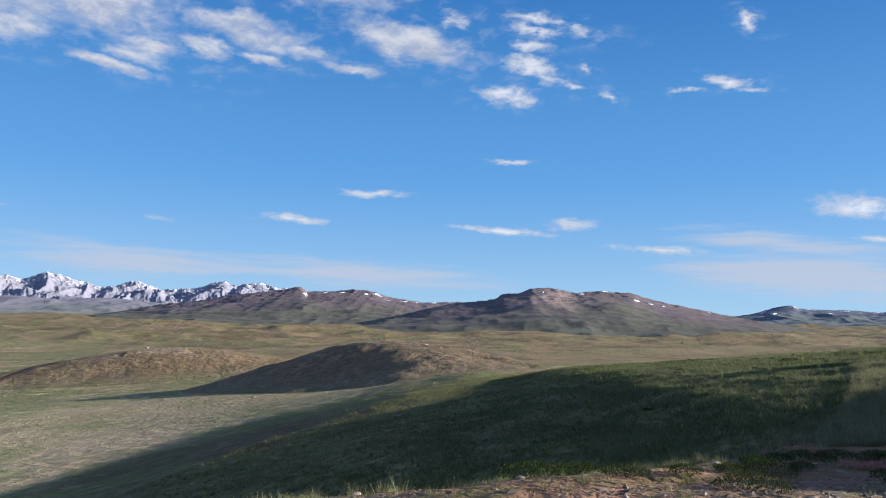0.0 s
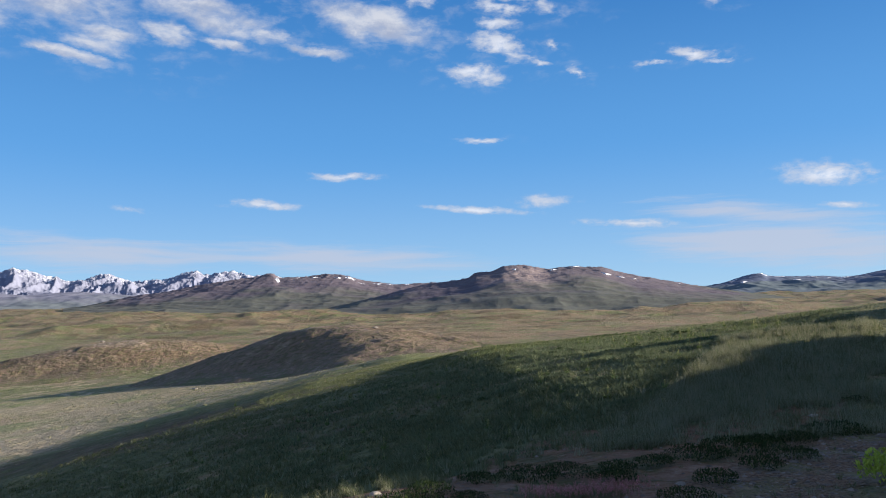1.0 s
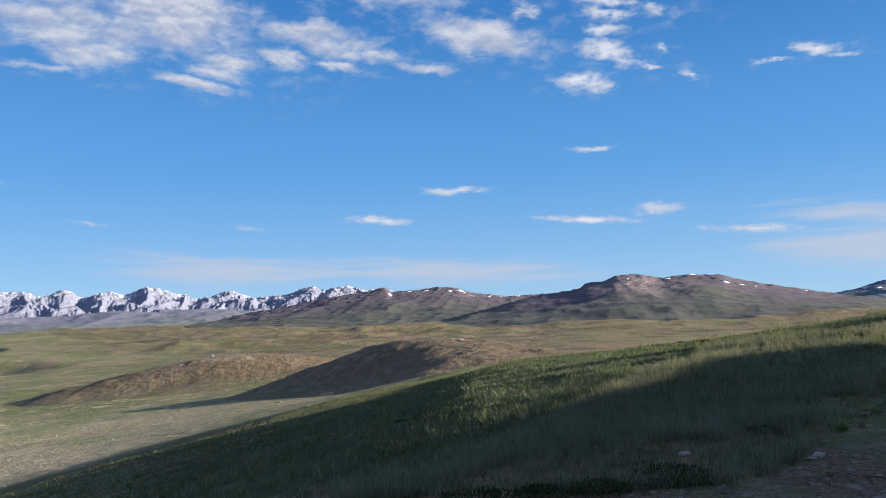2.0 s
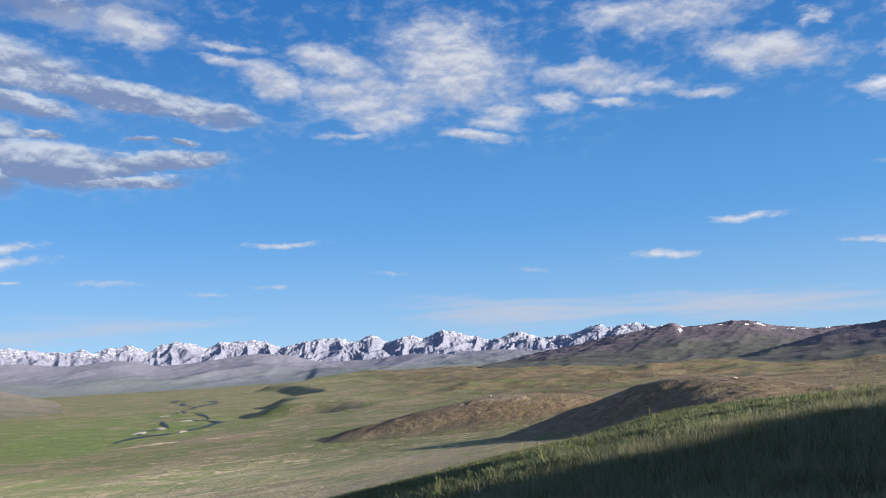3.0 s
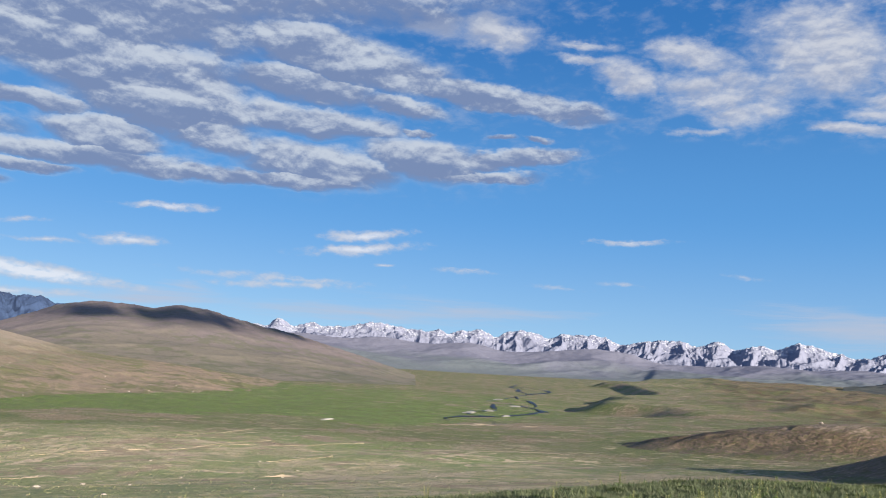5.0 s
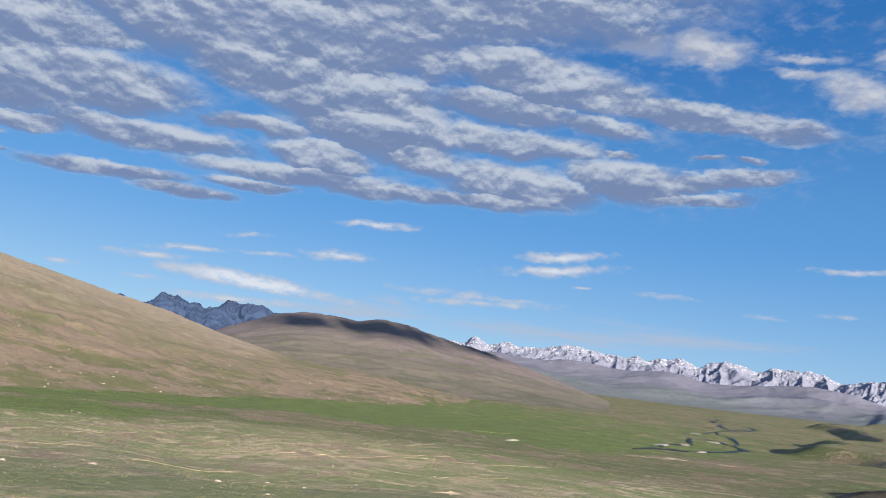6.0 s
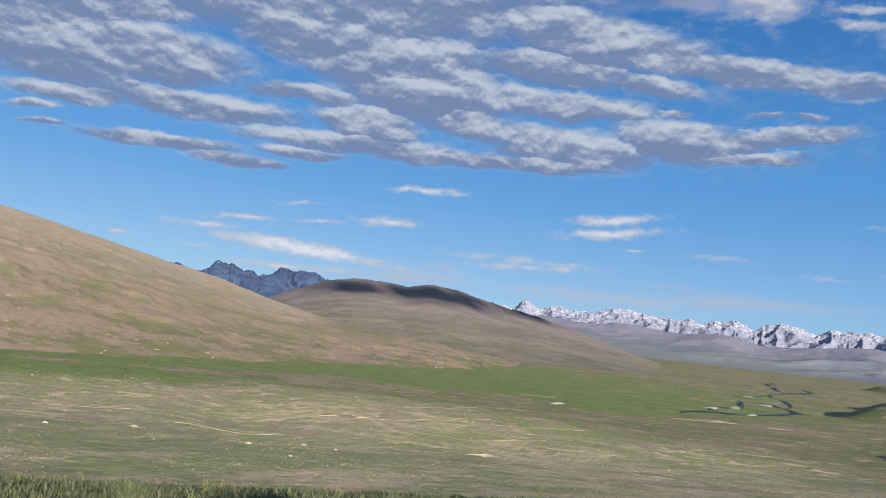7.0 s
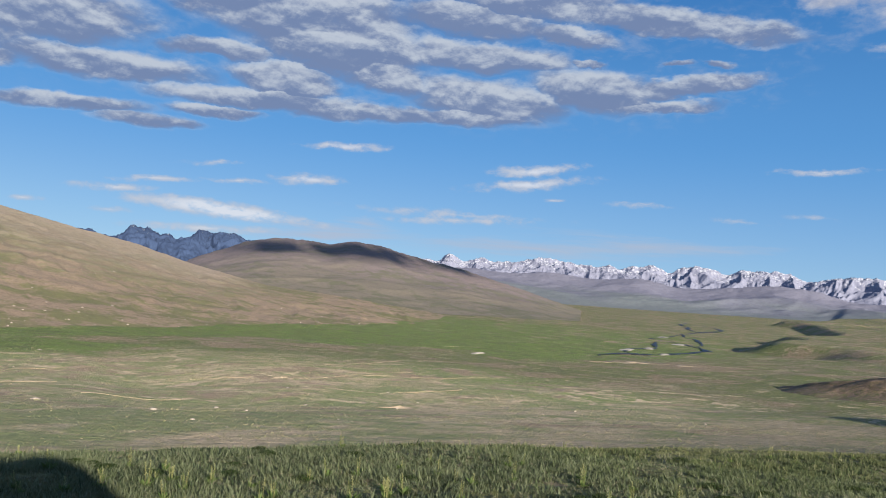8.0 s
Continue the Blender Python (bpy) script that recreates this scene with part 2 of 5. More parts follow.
bank_lit = w.ramp(w.math("ADD", w.math("MULTIPLY", bank_lie, 0.62), w.math("MULTIPLY", w.math("SUBTRACT", relief, 0.45), 1.35)), -0.50, 0.75)
heap_lit = w.ramp(w.math("ADD", w.math("MULTIPLY", heap_lie, 0.4), w.math("MULTIPLY", w.math("SUBTRACT", relief, 0.45), 1.2)), -0.7, 0.45)
thick_part = w.ramp(dense, -0.35, 0.15)
shaded = w.math("ADD", w.math("MULTIPLY", w.math("MULTIPLY", w.math("SUBTRACT", 1.0, bank_lit), thick_part), in_bank),
                w.math("MULTIPLY", w.math("MULTIPLY", w.math("MULTIPLY", w.math("SUBTRACT", 1.0, heap_lit), thick_part), in_heap), 0.62))
sunlit = w.mix(w.ramp(streaks, 0.35, 1.0), (0.93, 0.97, 1.08), (1.35, 1.36, 1.42))
puff_colour = w.mix(shaded, w.mix(in_bank, sunlit, (0.84, 0.93, 1.08)), (0.29, 0.395, 0.67))
# a clear mountain sky: the sky model, evened out by a plain rise from pale to deep blue
deep = w.mix(w.ramp(elevation, 0, 12), (1.6, 2.85, 4.35), (0.56, 1.95, 4.2))
deep = w.mix(w.ramp(elevation, 8, 27), deep, (0.13, 0.97, 2.9))
deep = w.mix(w.ramp(elevation, 27, 60), deep, (0.14, 0.5, 1.5))
blue = w.mix(0.85, sky.outputs[0], deep)
clear = w.add("ShaderNodeBackground")
w.put(clear.inputs[0], blue)
clear.inputs[1].default_value = 0.07
cloud_light = w.add("ShaderNodeBackground")
w.put(cloud_light.inputs[0], w.mix(w.math("MAXIMUM", puff_mask, in_bank), (0.74, 0.81, 0.99), puff_colour))
cloud_light.inputs[1].default_value = 0.27
veiled = w.math("SUBTRACT", 1.0, w.math("MULTIPLY", w.math("SUBTRACT", 1.0, puff_mask), w.math("SUBTRACT", 1.0, veil_mask)))
whole_sky = w.add("ShaderNodeMixShader")
w.put(whole_sky.inputs[0], veiled)
w.put(whole_sky.inputs[1], clear.outputs[0])
w.put(whole_sky.inputs[2], cloud_light.outputs[0])
sky_out = w.add("ShaderNodeOutputWorld")
w.put(sky_out.inputs[0], whole_sky.outputs[0])


# ---- the lie of the land ----
def smooth(a, b, x):
    t = np.clip((x - a) / (b - a), 0, 1)
    return t * t * (3 - 2 * t)


def curve(points, x):
    """A smooth line through a few points, without overshoot."""
    px, py = np.array(points, float).T
    d = np.diff(py) / np.diff(px)
    m = np.concatenate([[d[0]], np.where(d[1:] * d[:-1] > 0, 2 * d[1:] * d[:-1] / (d[1:] + d[:-1] + 1e-12), 0), [d[-1]]])
    i = np.clip(np.searchsorted(px, x) - 1, 0, len(px) - 2)
    h = px[i + 1] - px[i]
    t = np.clip((x - px[i]) / h, 0, 1)
    return ((1 + 2 * t) * (1 - t) ** 2 * py[i] + t * (1 - t) ** 2 * h * m[i] + t * t * (3 - 2 * t) * py[i + 1]
            + t * t * (t - 1) * h * m[i + 1])


def hashed(i, j, seed):
    v = (i * 374761393 + j * 668265263 + seed * 974634777) & 0xFFFFFFFF
    v = ((v ^ (v >> 13)) * 1274126177) & 0xFFFFFFFF
    return ((v ^ (v >> 16)) & 0xFFFF) / 32767.5 - 1.0


def value_noise(x, y, seed=0):
    xi, yi = np.floor(x).astype(np.int64), np.floor(y).astype(np.int64)
    fx, fy = x - xi, y - yi
    fx, fy = fx ** 3 * (fx * (fx * 6 - 15) + 10), fy ** 3 * (fy * (fy * 6 - 15) + 10)
    a = hashed(xi, yi, seed) * (1 - fx) + hashed(xi + 1, yi, seed) * fx
    b = hashed(xi, yi + 1, seed) * (1 - fx) + hashed(xi + 1, yi + 1, seed) * fx
    return a * (1 - fy) + b * fy


def fractal(x, y, octaves=4, seed=0, gain=0.5):
    total, size = 0.0, 1.0
    for k in range(octaves):
        total = total + size * value_noise(x * 2 ** k + 17.3 * k, y * 2 ** k - 9.1 * k, seed + k)
        size *= gain
    return total


def ridged(x, y, octaves=5, seed=0, gain=0.5):
    total, size = 0.0, 1.0
    for k in range(octaves):
        total = total + size * (1 - 2 * np.abs(value_noise(x * 2 ** k + 11.7 * k, y * 2 ** k + 5.3 * k, seed + k)))
        size *= gain
    return total


ROAD = [(-60, -46, 0.2), (-30, -22, 0.3), (0, 0, 0.35), (5.7, 4.0, 0.35), (10.9, 7.5, 0.1), (15.6, 13.2, 0.1), (17.9, 16.7, 0.35),
        (20.8, 22.1, 0.95), (22.9, 26.7, 1.55), (25.4, 32.0, 1.85), (29, 42, 1.4), (36, 62, 0.9), (52, 100, -0.5), (80, 150, -2.5)]


def road_at(x, y):
    """Signed distance from the road's middle (positive on its left) and the road's height there."""
    best, side, height = np.full(x.shape, 1e9), np.zeros(x.shape), np.zeros(x.shape)
    for (ax, ay, az), (bx, by, bz) in zip(ROAD, ROAD[1:]):
        ux, uy = bx - ax, by - ay
        length = math.hypot(ux, uy)
        t = np.clip(((x - ax) * ux + (y - ay) * uy) / length ** 2, 0, 1)
        d = np.hypot(x - ax - t * ux, y - ay - t * uy)
        near = d < best
        best = np.where(near, d, best)
        side = np.where(near, np.sign(ux * (y - ay) - uy * (x - ax)), side)
        height = np.where(near, az + t * (bz - az), height)
    return best * side, height


# the slope below the road: heights along x, at stations along y
SLOPE_X = [-4000, -400, -176, -106, -70, -41, -28, -18, -9, -2, 4, 9, 13, 17, 22, 60, 200]
SLOPES = {}
SLOPES[-20] = [-18.27, -23.42, -20.03, -15.33, -11.3, -3.74, -1.48, -0.44, 0.06, 0.28, 0.39, 0.48, 0.56, 0.66, 0.8, 2.0, 2.57]
SLOPES[12] = [-18.17, -23.34, -20.1, -15.5, -11.34, -8.44, -6.98, -5.55, -4.0, -2.54, -1.16, -0.01, 0.77, 1.33, 1.75, 2.86, 2.8]
SLOPES[26] = [-17.96, -23.29, -20.2, -15.7, -11.64, -8.59, -7.28, -5.85, -4.19, -2.66, -1.23, 0.12, 0.72, 1.17, 1.54, 2.62, 2.89]
SLOPES[36] = [-17.87, -23.08, -20.37, -16.06, -11.92, -8.78, -7.38, -6.11, -3.8, -2.51, -1.23, 0.1, 0.42, 0.81, 1.33, 2.36, 2.88]
SLOPES[50] = [-18.02, -23.08, -21.35, -17.61, -12.33, -9.05, -7.44, -5.98, -4.03, -2.55, -1.67, -0.51, -0.25, 0.08, 0.56, 1.8, 1.71]
SLOPES[80] = [-18.35, -23.71, -19.42, -17.08, -12.93, -9.65, -7.97, -6.47, -4.91, -3.56, -2.69, -2.69, -2.54, -2.3, -1.97, 0.02, -0.37]
SLOPES[140] = [-19.3, -24.19, -19.89, -17.09, -13.67, -10.91, -9.72, -8.8, -7.95, -7.31, -6.79, -6.4, -6.13, -5.9, -5.67, -4.33, -3.69]


def west_slope(x, y):
    stations = sorted(SLOPES)
    lines = [curve(list(zip(SLOPE_X, SLOPES[k])), x) for k in stations]
    z = lines[0]
    for k in range(1, len(stations)):
        z = z + (lines[k] - lines[k - 1]) * smooth(stations[k - 1], stations[k], y)
    return z


def plateau_side(x, y):
    """Metres to the right of the line along which the plateau breaks off to the valley."""
    return ((x + 150) * 370 + (y - 230) * 250) / math.hypot(370, 250)


def ground_height(x, y):
    near = west_slope(x, y) - 0.01 * np.maximum(-y, 0)
    edge = plateau_side(x, y)
    cliff = smooth(425, 490, y)
    along = (-(x + 150) * 250 + (y - 230) * 370) / math.hypot(370, 250)
    reach = curve([(0, 5), (200, 10), (290, 20), (335, 62), (400, 70), (500, 60), (560, 74), (640, 68), (720, 48), (800, 44), (900, 54), (1050, 74), (1300, 120), (1400, 166), (1500, 160), (1700, 120), (4000, 100)], along)
    edge = edge + cliff * (reach + 3.5 * value_noise(x / 60, y / 60, 6))
    far = -24.3 + 13.0 * (smooth(-120, 170, edge) * (1 - cliff) + (0.82 * smooth(0, 40, edge) + 0.18 * smooth(0, 220, edge)) * cliff) + 2.5 * smooth(60, 300, edge)
    r = np.hypot(x, y)
    far = far + 42 * smooth(600, 3600, r) * (0.6 + 0.4 * smooth(-600, 600, edge))
    out = smooth(150, 270, y)
    z = near * (1 - out) + far * out
    # rolling ground far off
    roll = smooth(230, 700, r) * smooth(0, 220, edge)
    z = z + roll * (4.5 * fractal(x / 170, y / 110, 3, 21) + 2.2 * ridged(x / 75, y / 50, 3, 31))
    z = z + smooth(40, 200, r) * 0.25 * fractal(x / 22, y / 22, 3, 41)
    # the road's bench along the slope
    side, height = road_at(x, y)
    widen = 2.6 * (1 - smooth(3, 13, x)) + 1.6 * (1 - smooth(-8, 2, x))
    tight = 1.6 * smooth(18, 26, y)
    bench = np.where(side > 0, 1 - smooth(4.6 + widen - tight, 10.5 + widen - 2.2 * tight, side), 1 - smooth(8, 30, -side))
    z = z * (1 - bench) + (height - 0.04 * np.maximum(side - 2.5, 0)) * bench
    # uneven turf
    z = z + 0.035 * fractal(x / 1.1, y / 1.1, 3, 51) * (1 - smooth(60, 160, r))
    # a long, unseen bank of rising ground on the far side of the road, shaped to shade the slope
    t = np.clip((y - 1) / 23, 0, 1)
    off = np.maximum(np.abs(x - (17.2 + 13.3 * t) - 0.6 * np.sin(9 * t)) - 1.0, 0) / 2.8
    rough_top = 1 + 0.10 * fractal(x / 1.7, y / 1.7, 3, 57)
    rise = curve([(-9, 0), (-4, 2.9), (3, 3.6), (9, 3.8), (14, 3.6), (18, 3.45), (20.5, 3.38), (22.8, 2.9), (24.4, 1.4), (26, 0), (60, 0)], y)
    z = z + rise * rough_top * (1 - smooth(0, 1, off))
    # an added, unseen knoll at its end, in place of a vehicle's shadow
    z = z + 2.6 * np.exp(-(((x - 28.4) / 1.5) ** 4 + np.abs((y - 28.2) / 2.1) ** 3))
    return z


def link_grid(name, verts, rows, cols, mat, wrap=False, attributes=()):
    """One mesh over a grid of points."""
    index = np.arange(rows * cols).reshape(rows, cols)
    if wrap:
        index = np.concatenate([index, index[:, :1]], 1)
    quads = np.stack([index[:-1, :-1], index[:-1, 1:], index[1:, 1:], index[1:, :-1]], -1).reshape(-1, 4)
    mesh = bpy.data.meshes.new(name)
    mesh.vertices.add(len(verts))
    mesh.vertices.foreach_set("co", verts.astype(np.float32).ravel())
    mesh.loops.add(quads.size)
    mesh.loops.foreach_set("vertex_index", quads.astype(np.int32).ravel())
    mesh.polygons.add(len(quads))
    mesh.polygons.foreach_set("loop_start", np.arange(0, quads.size, 4, dtype=np.int32))
    mesh.polygons.foreach_set("use_smooth", np.ones(len(quads), dtype=bool))
    for key, values in attributes:
        mesh.attributes.new(key, "FLOAT", "POINT").data.foreach_set("value", values.astype(np.float32).ravel())
    mesh.update(calc_edges=True)
    mesh.materials.append(mat)
    return new(name, mesh)


# ---- materials ----
def steppe(dry, green, soil, scale=1.0, bump=0.9, heath_soil=(0.185, 0.095, 0.056), patch_share=0.85):
    """Short grass over soil: green, bare and gravel come from the lie of the land, the patches from noise."""
    def build(n, p):
        wide, patch = n.noise(p, 0.012 * scale, 5, 0.6), n.noise(p, 0.09 * scale, 6, 0.62, 0.4)
        clump, fine = n.noise(p, 0.9, 5, 0.65), n.noise(p, 6.0, 4, 0.7)
        spots = n.noise(p, 0.3, 5, 0.65, 0.3)
        mix_ = n.math("ADD", n.math("MULTIPLY", n.math("SUBTRACT", wide, 0.5), 1.5), n.math("MULTIPLY", n.math("SUBTRACT", patch, 0.5), 1.7))
        mix_ = n.math("ADD", mix_, n.math("MULTIPLY", n.math("SUBTRACT", spots, 0.5), 0.9))
        dry_ = n.mix(n.attribute("plain"), dry, (0.60, 0.47, 0.31))
        lush = n.ramp(n.math("ADD", n.attribute("green"), mix_), 0.22, 0.68)
        heath = n.attribute("heath")
        green_ = n.mix(n.ramp(n.math("ADD", n.math("MULTIPLY", patch, 0.6), n.math("MULTIPLY", spots, 0.4)), 0.4, 0.62), tuple(0.8 * c for c in green), tuple(c * k for c, k in zip(green, (1.3, 1.15, 1.2))))
        vivid = n.math("MULTIPLY", n.ramp(n.attribute("green"), 0.6, 0.85), n.math("SUBTRACT", 1.0, heath))
        green_ = n.mix(n.math("MULTIPLY", n.attribute("plain"), 0.7), green_, (0.315, 0.35, 0.16))
        green_ = n.mix(n.math("MULTIPLY", vivid, n.ramp(patch, 0.3, 0.65, 0.1, 0.9)), green_, (0.15, 0.25, 0.05))
        colour = n.mix(lush, n.mix(heath, dry_, (0.168, 0.118, 0.086)), n.mix(heath, green_, (0.12, 0.13, 0.055)))
        worn = n.math("ADD", n.math("MULTIPLY", n.math("SUBTRACT", n.noise(p, 0.035 * scale, 7, 0.7, 0.6), 0.5), 2.6), n.math("MULTIPLY", n.math("SUBTRACT", spots, 0.5), 0.8))
        worn = n.ramp(n.math("ADD", n.attribute("bare"), worn), 0.34, 0.60)
        colour = n.mix(n.math("MULTIPLY", worn, 0.85), colour, n.mix(heath, soil, heath_soil))
        # dark brown patches across the heath
        brown_patch = n.noise(n.vmath("MULTIPLY", p, (1.0, 1.6, 1.0)), 0.028, 6, 0.62, 0.5)
        colour = n.mix(n.math("MULTIPLY", n.ramp(brown_patch, 0.51, 0.59), n.math("MULTIPLY", n.ramp(heath, 0.1, 0.5), patch_share)), colour, (0.115, 0.07, 0.05))
        tufts = n.ramp(n.math("ADD", clump, n.math("MULTIPLY", n.math("SUBTRACT", fine, 0.5), 0.5)), 0.42, 0.66)
        colour = n.mix(n.math("MULTIPLY", tufts, n.ramp(n.attribute("plain"), 0.0, 1.0, 0.5, 0.2)), colour, (0.10, 0.10, 0.026))
        # pale sandy lines along old paths and runnels
        line = n.math("ABSOLUTE", n.math("SUBTRACT", n.noise(n.vmath("MULTIPLY", p, (1.0, 0.7, 1.0)), 0.022, 4, 0.6, 1.2), 0.52))
        soft_sand = n.ramp(n.noise(p, 0.045, 6, 0.6, 0.6), 0.52, 0.66)
        colour = n.mix(n.math("MULTIPLY", soft_sand, n.math("MULTIPLY", n.attribute("plain"), 0.4)), colour, (0.48, 0.36, 0.26))
        sand = n.math("MULTIPLY", n.ramp(n.math("ADD", line, n.math("MULTIPLY", n.math("SUBTRACT", clump, 0.5), 0.05)), 0.024, 0.011), n.ramp(patch, 0.45, 0.58))
        broken = n.noise(n.vmath("MULTIPLY", p, (0.5, 1.0, 1.0)), 0.07, 7, 0.72, 0.8)
        sand = n.math("MAXIMUM", sand, n.math("MULTIPLY", n.ramp(broken, 0.62, 0.68), n.ramp(wide, 0.42, 0.56)))
        colour = n.mix(n.math("MULTIPLY", sand, n.attribute("sandy")), colour, (0.60, 0.47, 0.32))
        mottle = n.noise(n.vmath("MULTIPLY", p, (1.0, 1.0, 0.3)), 0.9, 5, 0.8)
        colour = n.mix(n.math("MULTIPLY", n.ramp(mottle, 0.49, 0.58), n.ramp(n.attribute("plain"), 0.0, 1.0, 0.7, 0.25)), colour, n.mix(heath, (0.10, 0.12, 0.04), (0.07, 0.068, 0.03)))
        colour = n.mix(n.math("MULTIPLY", n.ramp(mottle, 0.45, 0.37), 0.55), colour, n.mix(heath, (0.42, 0.33, 0.225), (0.27, 0.18, 0.125)))
        stones = n.ramp(n.noise(p, 3.0, 3, 0.8), 0.66, 0.72)
        colour = n.mix(n.math("MULTIPLY", stones, 0.35), colour, (0.40, 0.36, 0.30))
        grit = n.mix(n.ramp(n.noise(p, 22, 4, 0.75), 0.35, 0.68), (0.08, 0.047, 0.029), (0.255, 0.17, 0.112))
        colour = n.mix(n.ramp(n.math("ADD", n.attribute("gravel"), n.math("MULTIPLY", n.math("SUBTRACT", clump, 0.5), 1.3)), 0.4, 0.7), colour, grit)
        far_relief = n.math("MULTIPLY", n.noise(p, 0.055, 7, 0.6, 0.4), n.math("MULTIPLY", heath, 4.0))
        near_relief = n.math("ADD", n.math("MULTIPLY", clump, 0.5), n.math("ADD", n.math("MULTIPLY", spots, 1.2), n.math("MULTIPLY", fine, 0.15)))
        height = n.math("ADD", far_relief, near_relief)
        return colour, n.bump(height, bump, 1.0)
    return build


def snowy(rock, low, cover_low, cover_high, scale):
    """Rock with snow that keeps to the flatter and higher ground and to the gullies."""
    def build(n, p):
        normal = n.split(n.add("ShaderNodeNewGeometry").outputs["Normal"])
        rise = n.attribute("rise")
        grain, fine = n.noise(p, 0.012 * scale, 7, 0.65, 0.5), n.noise(p, 0.06 * scale, 6, 0.7)
        streak = n.noise(n.vmath("MULTIPLY", p, (1.0, 1.0, 0.25)), 0.05 * scale ** 0.5, 6, 0.7, 0.3)
        amount = n.math("MULTIPLY", n.math("SUBTRACT", normal[2], 0.84), 2.0)
        for layer, weight in ((grain, 2.2), (fine, 1.8), (streak, 3.2)):
            amount = n.math("ADD", amount, n.math("MULTIPLY", n.math("SUBTRACT", layer, 0.5), weight))
        amount = n.math("ADD", amount, n.ramp(rise, cover_low, cover_high, -1.1, 0.0))
        snow = n.math("MULTIPLY", n.ramp(amount, -0.02, 0.10), 0.95)
        ground_colour = n.mix(n.ramp(rise, 0.1, 0.5), low, rock)
        ground_colour = n.mix(n.ramp(fine, 0.3, 0.75), ground_colour, tuple(0.7 * c for c in rock))
        return n.mix(snow, ground_colour, (0.50, 0.525, 0.58)), n.bump(n.math("ADD", grain, n.math("MULTIPLY", fine, 0.5)), 0.3, 6.0)
    return build


def hillside(low, high, rock, snow=0.0, scale=1.0, crag=0.5, grassy=None):
    """A far grassy hill, drier to its top, with rock and the odd snow patch."""
    def build(n, p):
        rise = n.attribute("rise")
        wide, patch, fine = n.noise(p, 0.006 * scale, 5, 0.6, 0.5), n.noise(p, 0.03 * scale, 6, 0.65, 0.6), n.noise(p, 0.25 * scale, 5, 0.7)
        colour = n.mix(n.ramp(n.math("ADD", rise, n.math("MULTIPLY", n.math("SUBTRACT", wide, 0.5), 1.6)), 0.15, 0.75), low, high)
        if grassy:
            colour = n.mix(n.math("MULTIPLY", n.ramp(n.math("ADD", n.math("MULTIPLY", patch, 0.65), n.math("MULTIPLY", wide, 0.5)), 0.54, 0.66), 0.85), colour, grassy)
        outcrop = n.ramp(n.math("ADD", n.math("MULTIPLY", rise, 0.35), n.math("ADD", n.math("MULTIPLY", patch, 0.6), n.math("MULTIPLY", fine, 0.4))), 0.62, 0.85)
        colour = n.mix(n.math("MULTIPLY", outcrop, crag), colour, rock)
        speck = n.noise(p, 0.13 * scale, 5, 0.75)
        colour = n.mix(n.math("MULTIPLY", n.ramp(n.math("ADD", n.math("MULTIPLY", fine, 0.6), n.math("MULTIPLY", speck, 0.4)), 0.46, 0.62), 0.5), colour, tuple(0.5 * c for c in high))
        colour = n.mix(n.math("MULTIPLY", n.ramp(speck, 0.60, 0.68), 0.3), colour, rock)
        colour = n.mix(n.math("MULTIPLY", n.attribute("scree"), n.ramp(n.math("ADD", fine, n.math("MULTIPLY", patch, 0.5)), 0.6, 0.95)), colour, (0.44, 0.34, 0.29))
        if snow:
            drift = n.noise(n.vmath("MULTIPLY", p, (1.0, 1.0, 3.5)), 0.013 * scale, 5, 0.6, 0.4)
            colour = n.mix(n.math("MULTIPLY", n.ramp(drift, 0.71 - 0.06 * snow, 0.73 - 0.06 * snow), n.ramp(rise, 0.5, 0.8)), colour, (0.78, 0.80, 0.84))
        return colour, n.bump(n.math("ADD", patch, n.math("MULTIPLY", fine, 0.4)), 0.3, 3.0)
    return build


turf = material("turf", steppe((0.265, 0.225, 0.15), (0.14, 0.175, 0.068), (0.34, 0.24, 0.18)))
mound_soil = material("mound_soil", steppe((0.165, 0.118, 0.095), (0.10, 0.112, 0.05), (0.31, 0.23, 0.19), 3.0, 0.7, (0.19, 0.132, 0.11), 0.5))
dry_slope = material("dry_slope", hillside((0.295, 0.222, 0.155), (0.222, 0.185, 0.118), (0.43, 0.345, 0.275), 0.0, 2.2, 0.6, (0.145, 0.155, 0.062)))
# brown hill colours with a purple cast of distance haze mixed in
brown_slope = material("brown_slope", hillside((0.088, 0.095, 0.078), (0.09, 0.075, 0.097), (0.18, 0.15, 0.155), 0.0, 1.0, 0.45))
dome_slope = material("dome_slope", hillside((0.19, 0.168, 0.128), (0.205, 0.168, 0.165), (0.225, 0.185, 0.173), 0.0, 1.2, 0.4, (0.12, 0.128, 0.075)))
# far materials: bluish distance haze is put into their rock and slope colours
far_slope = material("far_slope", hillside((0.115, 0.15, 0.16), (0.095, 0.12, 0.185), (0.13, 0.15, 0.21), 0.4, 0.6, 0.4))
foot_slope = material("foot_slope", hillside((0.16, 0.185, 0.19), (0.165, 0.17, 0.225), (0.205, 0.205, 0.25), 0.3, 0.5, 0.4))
hazed_rock = material("hazed_rock", snowy((0.042, 0.07, 0.14), (0.048, 0.078, 0.145), 0.5, 1.7, 4.0))
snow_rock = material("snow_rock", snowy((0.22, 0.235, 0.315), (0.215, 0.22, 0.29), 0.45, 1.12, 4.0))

drift_snow = material("drift_snow", lambda n, p: (n.mix(n.noise(p, 0.2, 4, 0.6), (0.55, 0.58, 0.64), (0.70, 0.72, 0.76)), None), 0.7)

# ---- ground ----
VIEW = (23.0, 27.0)


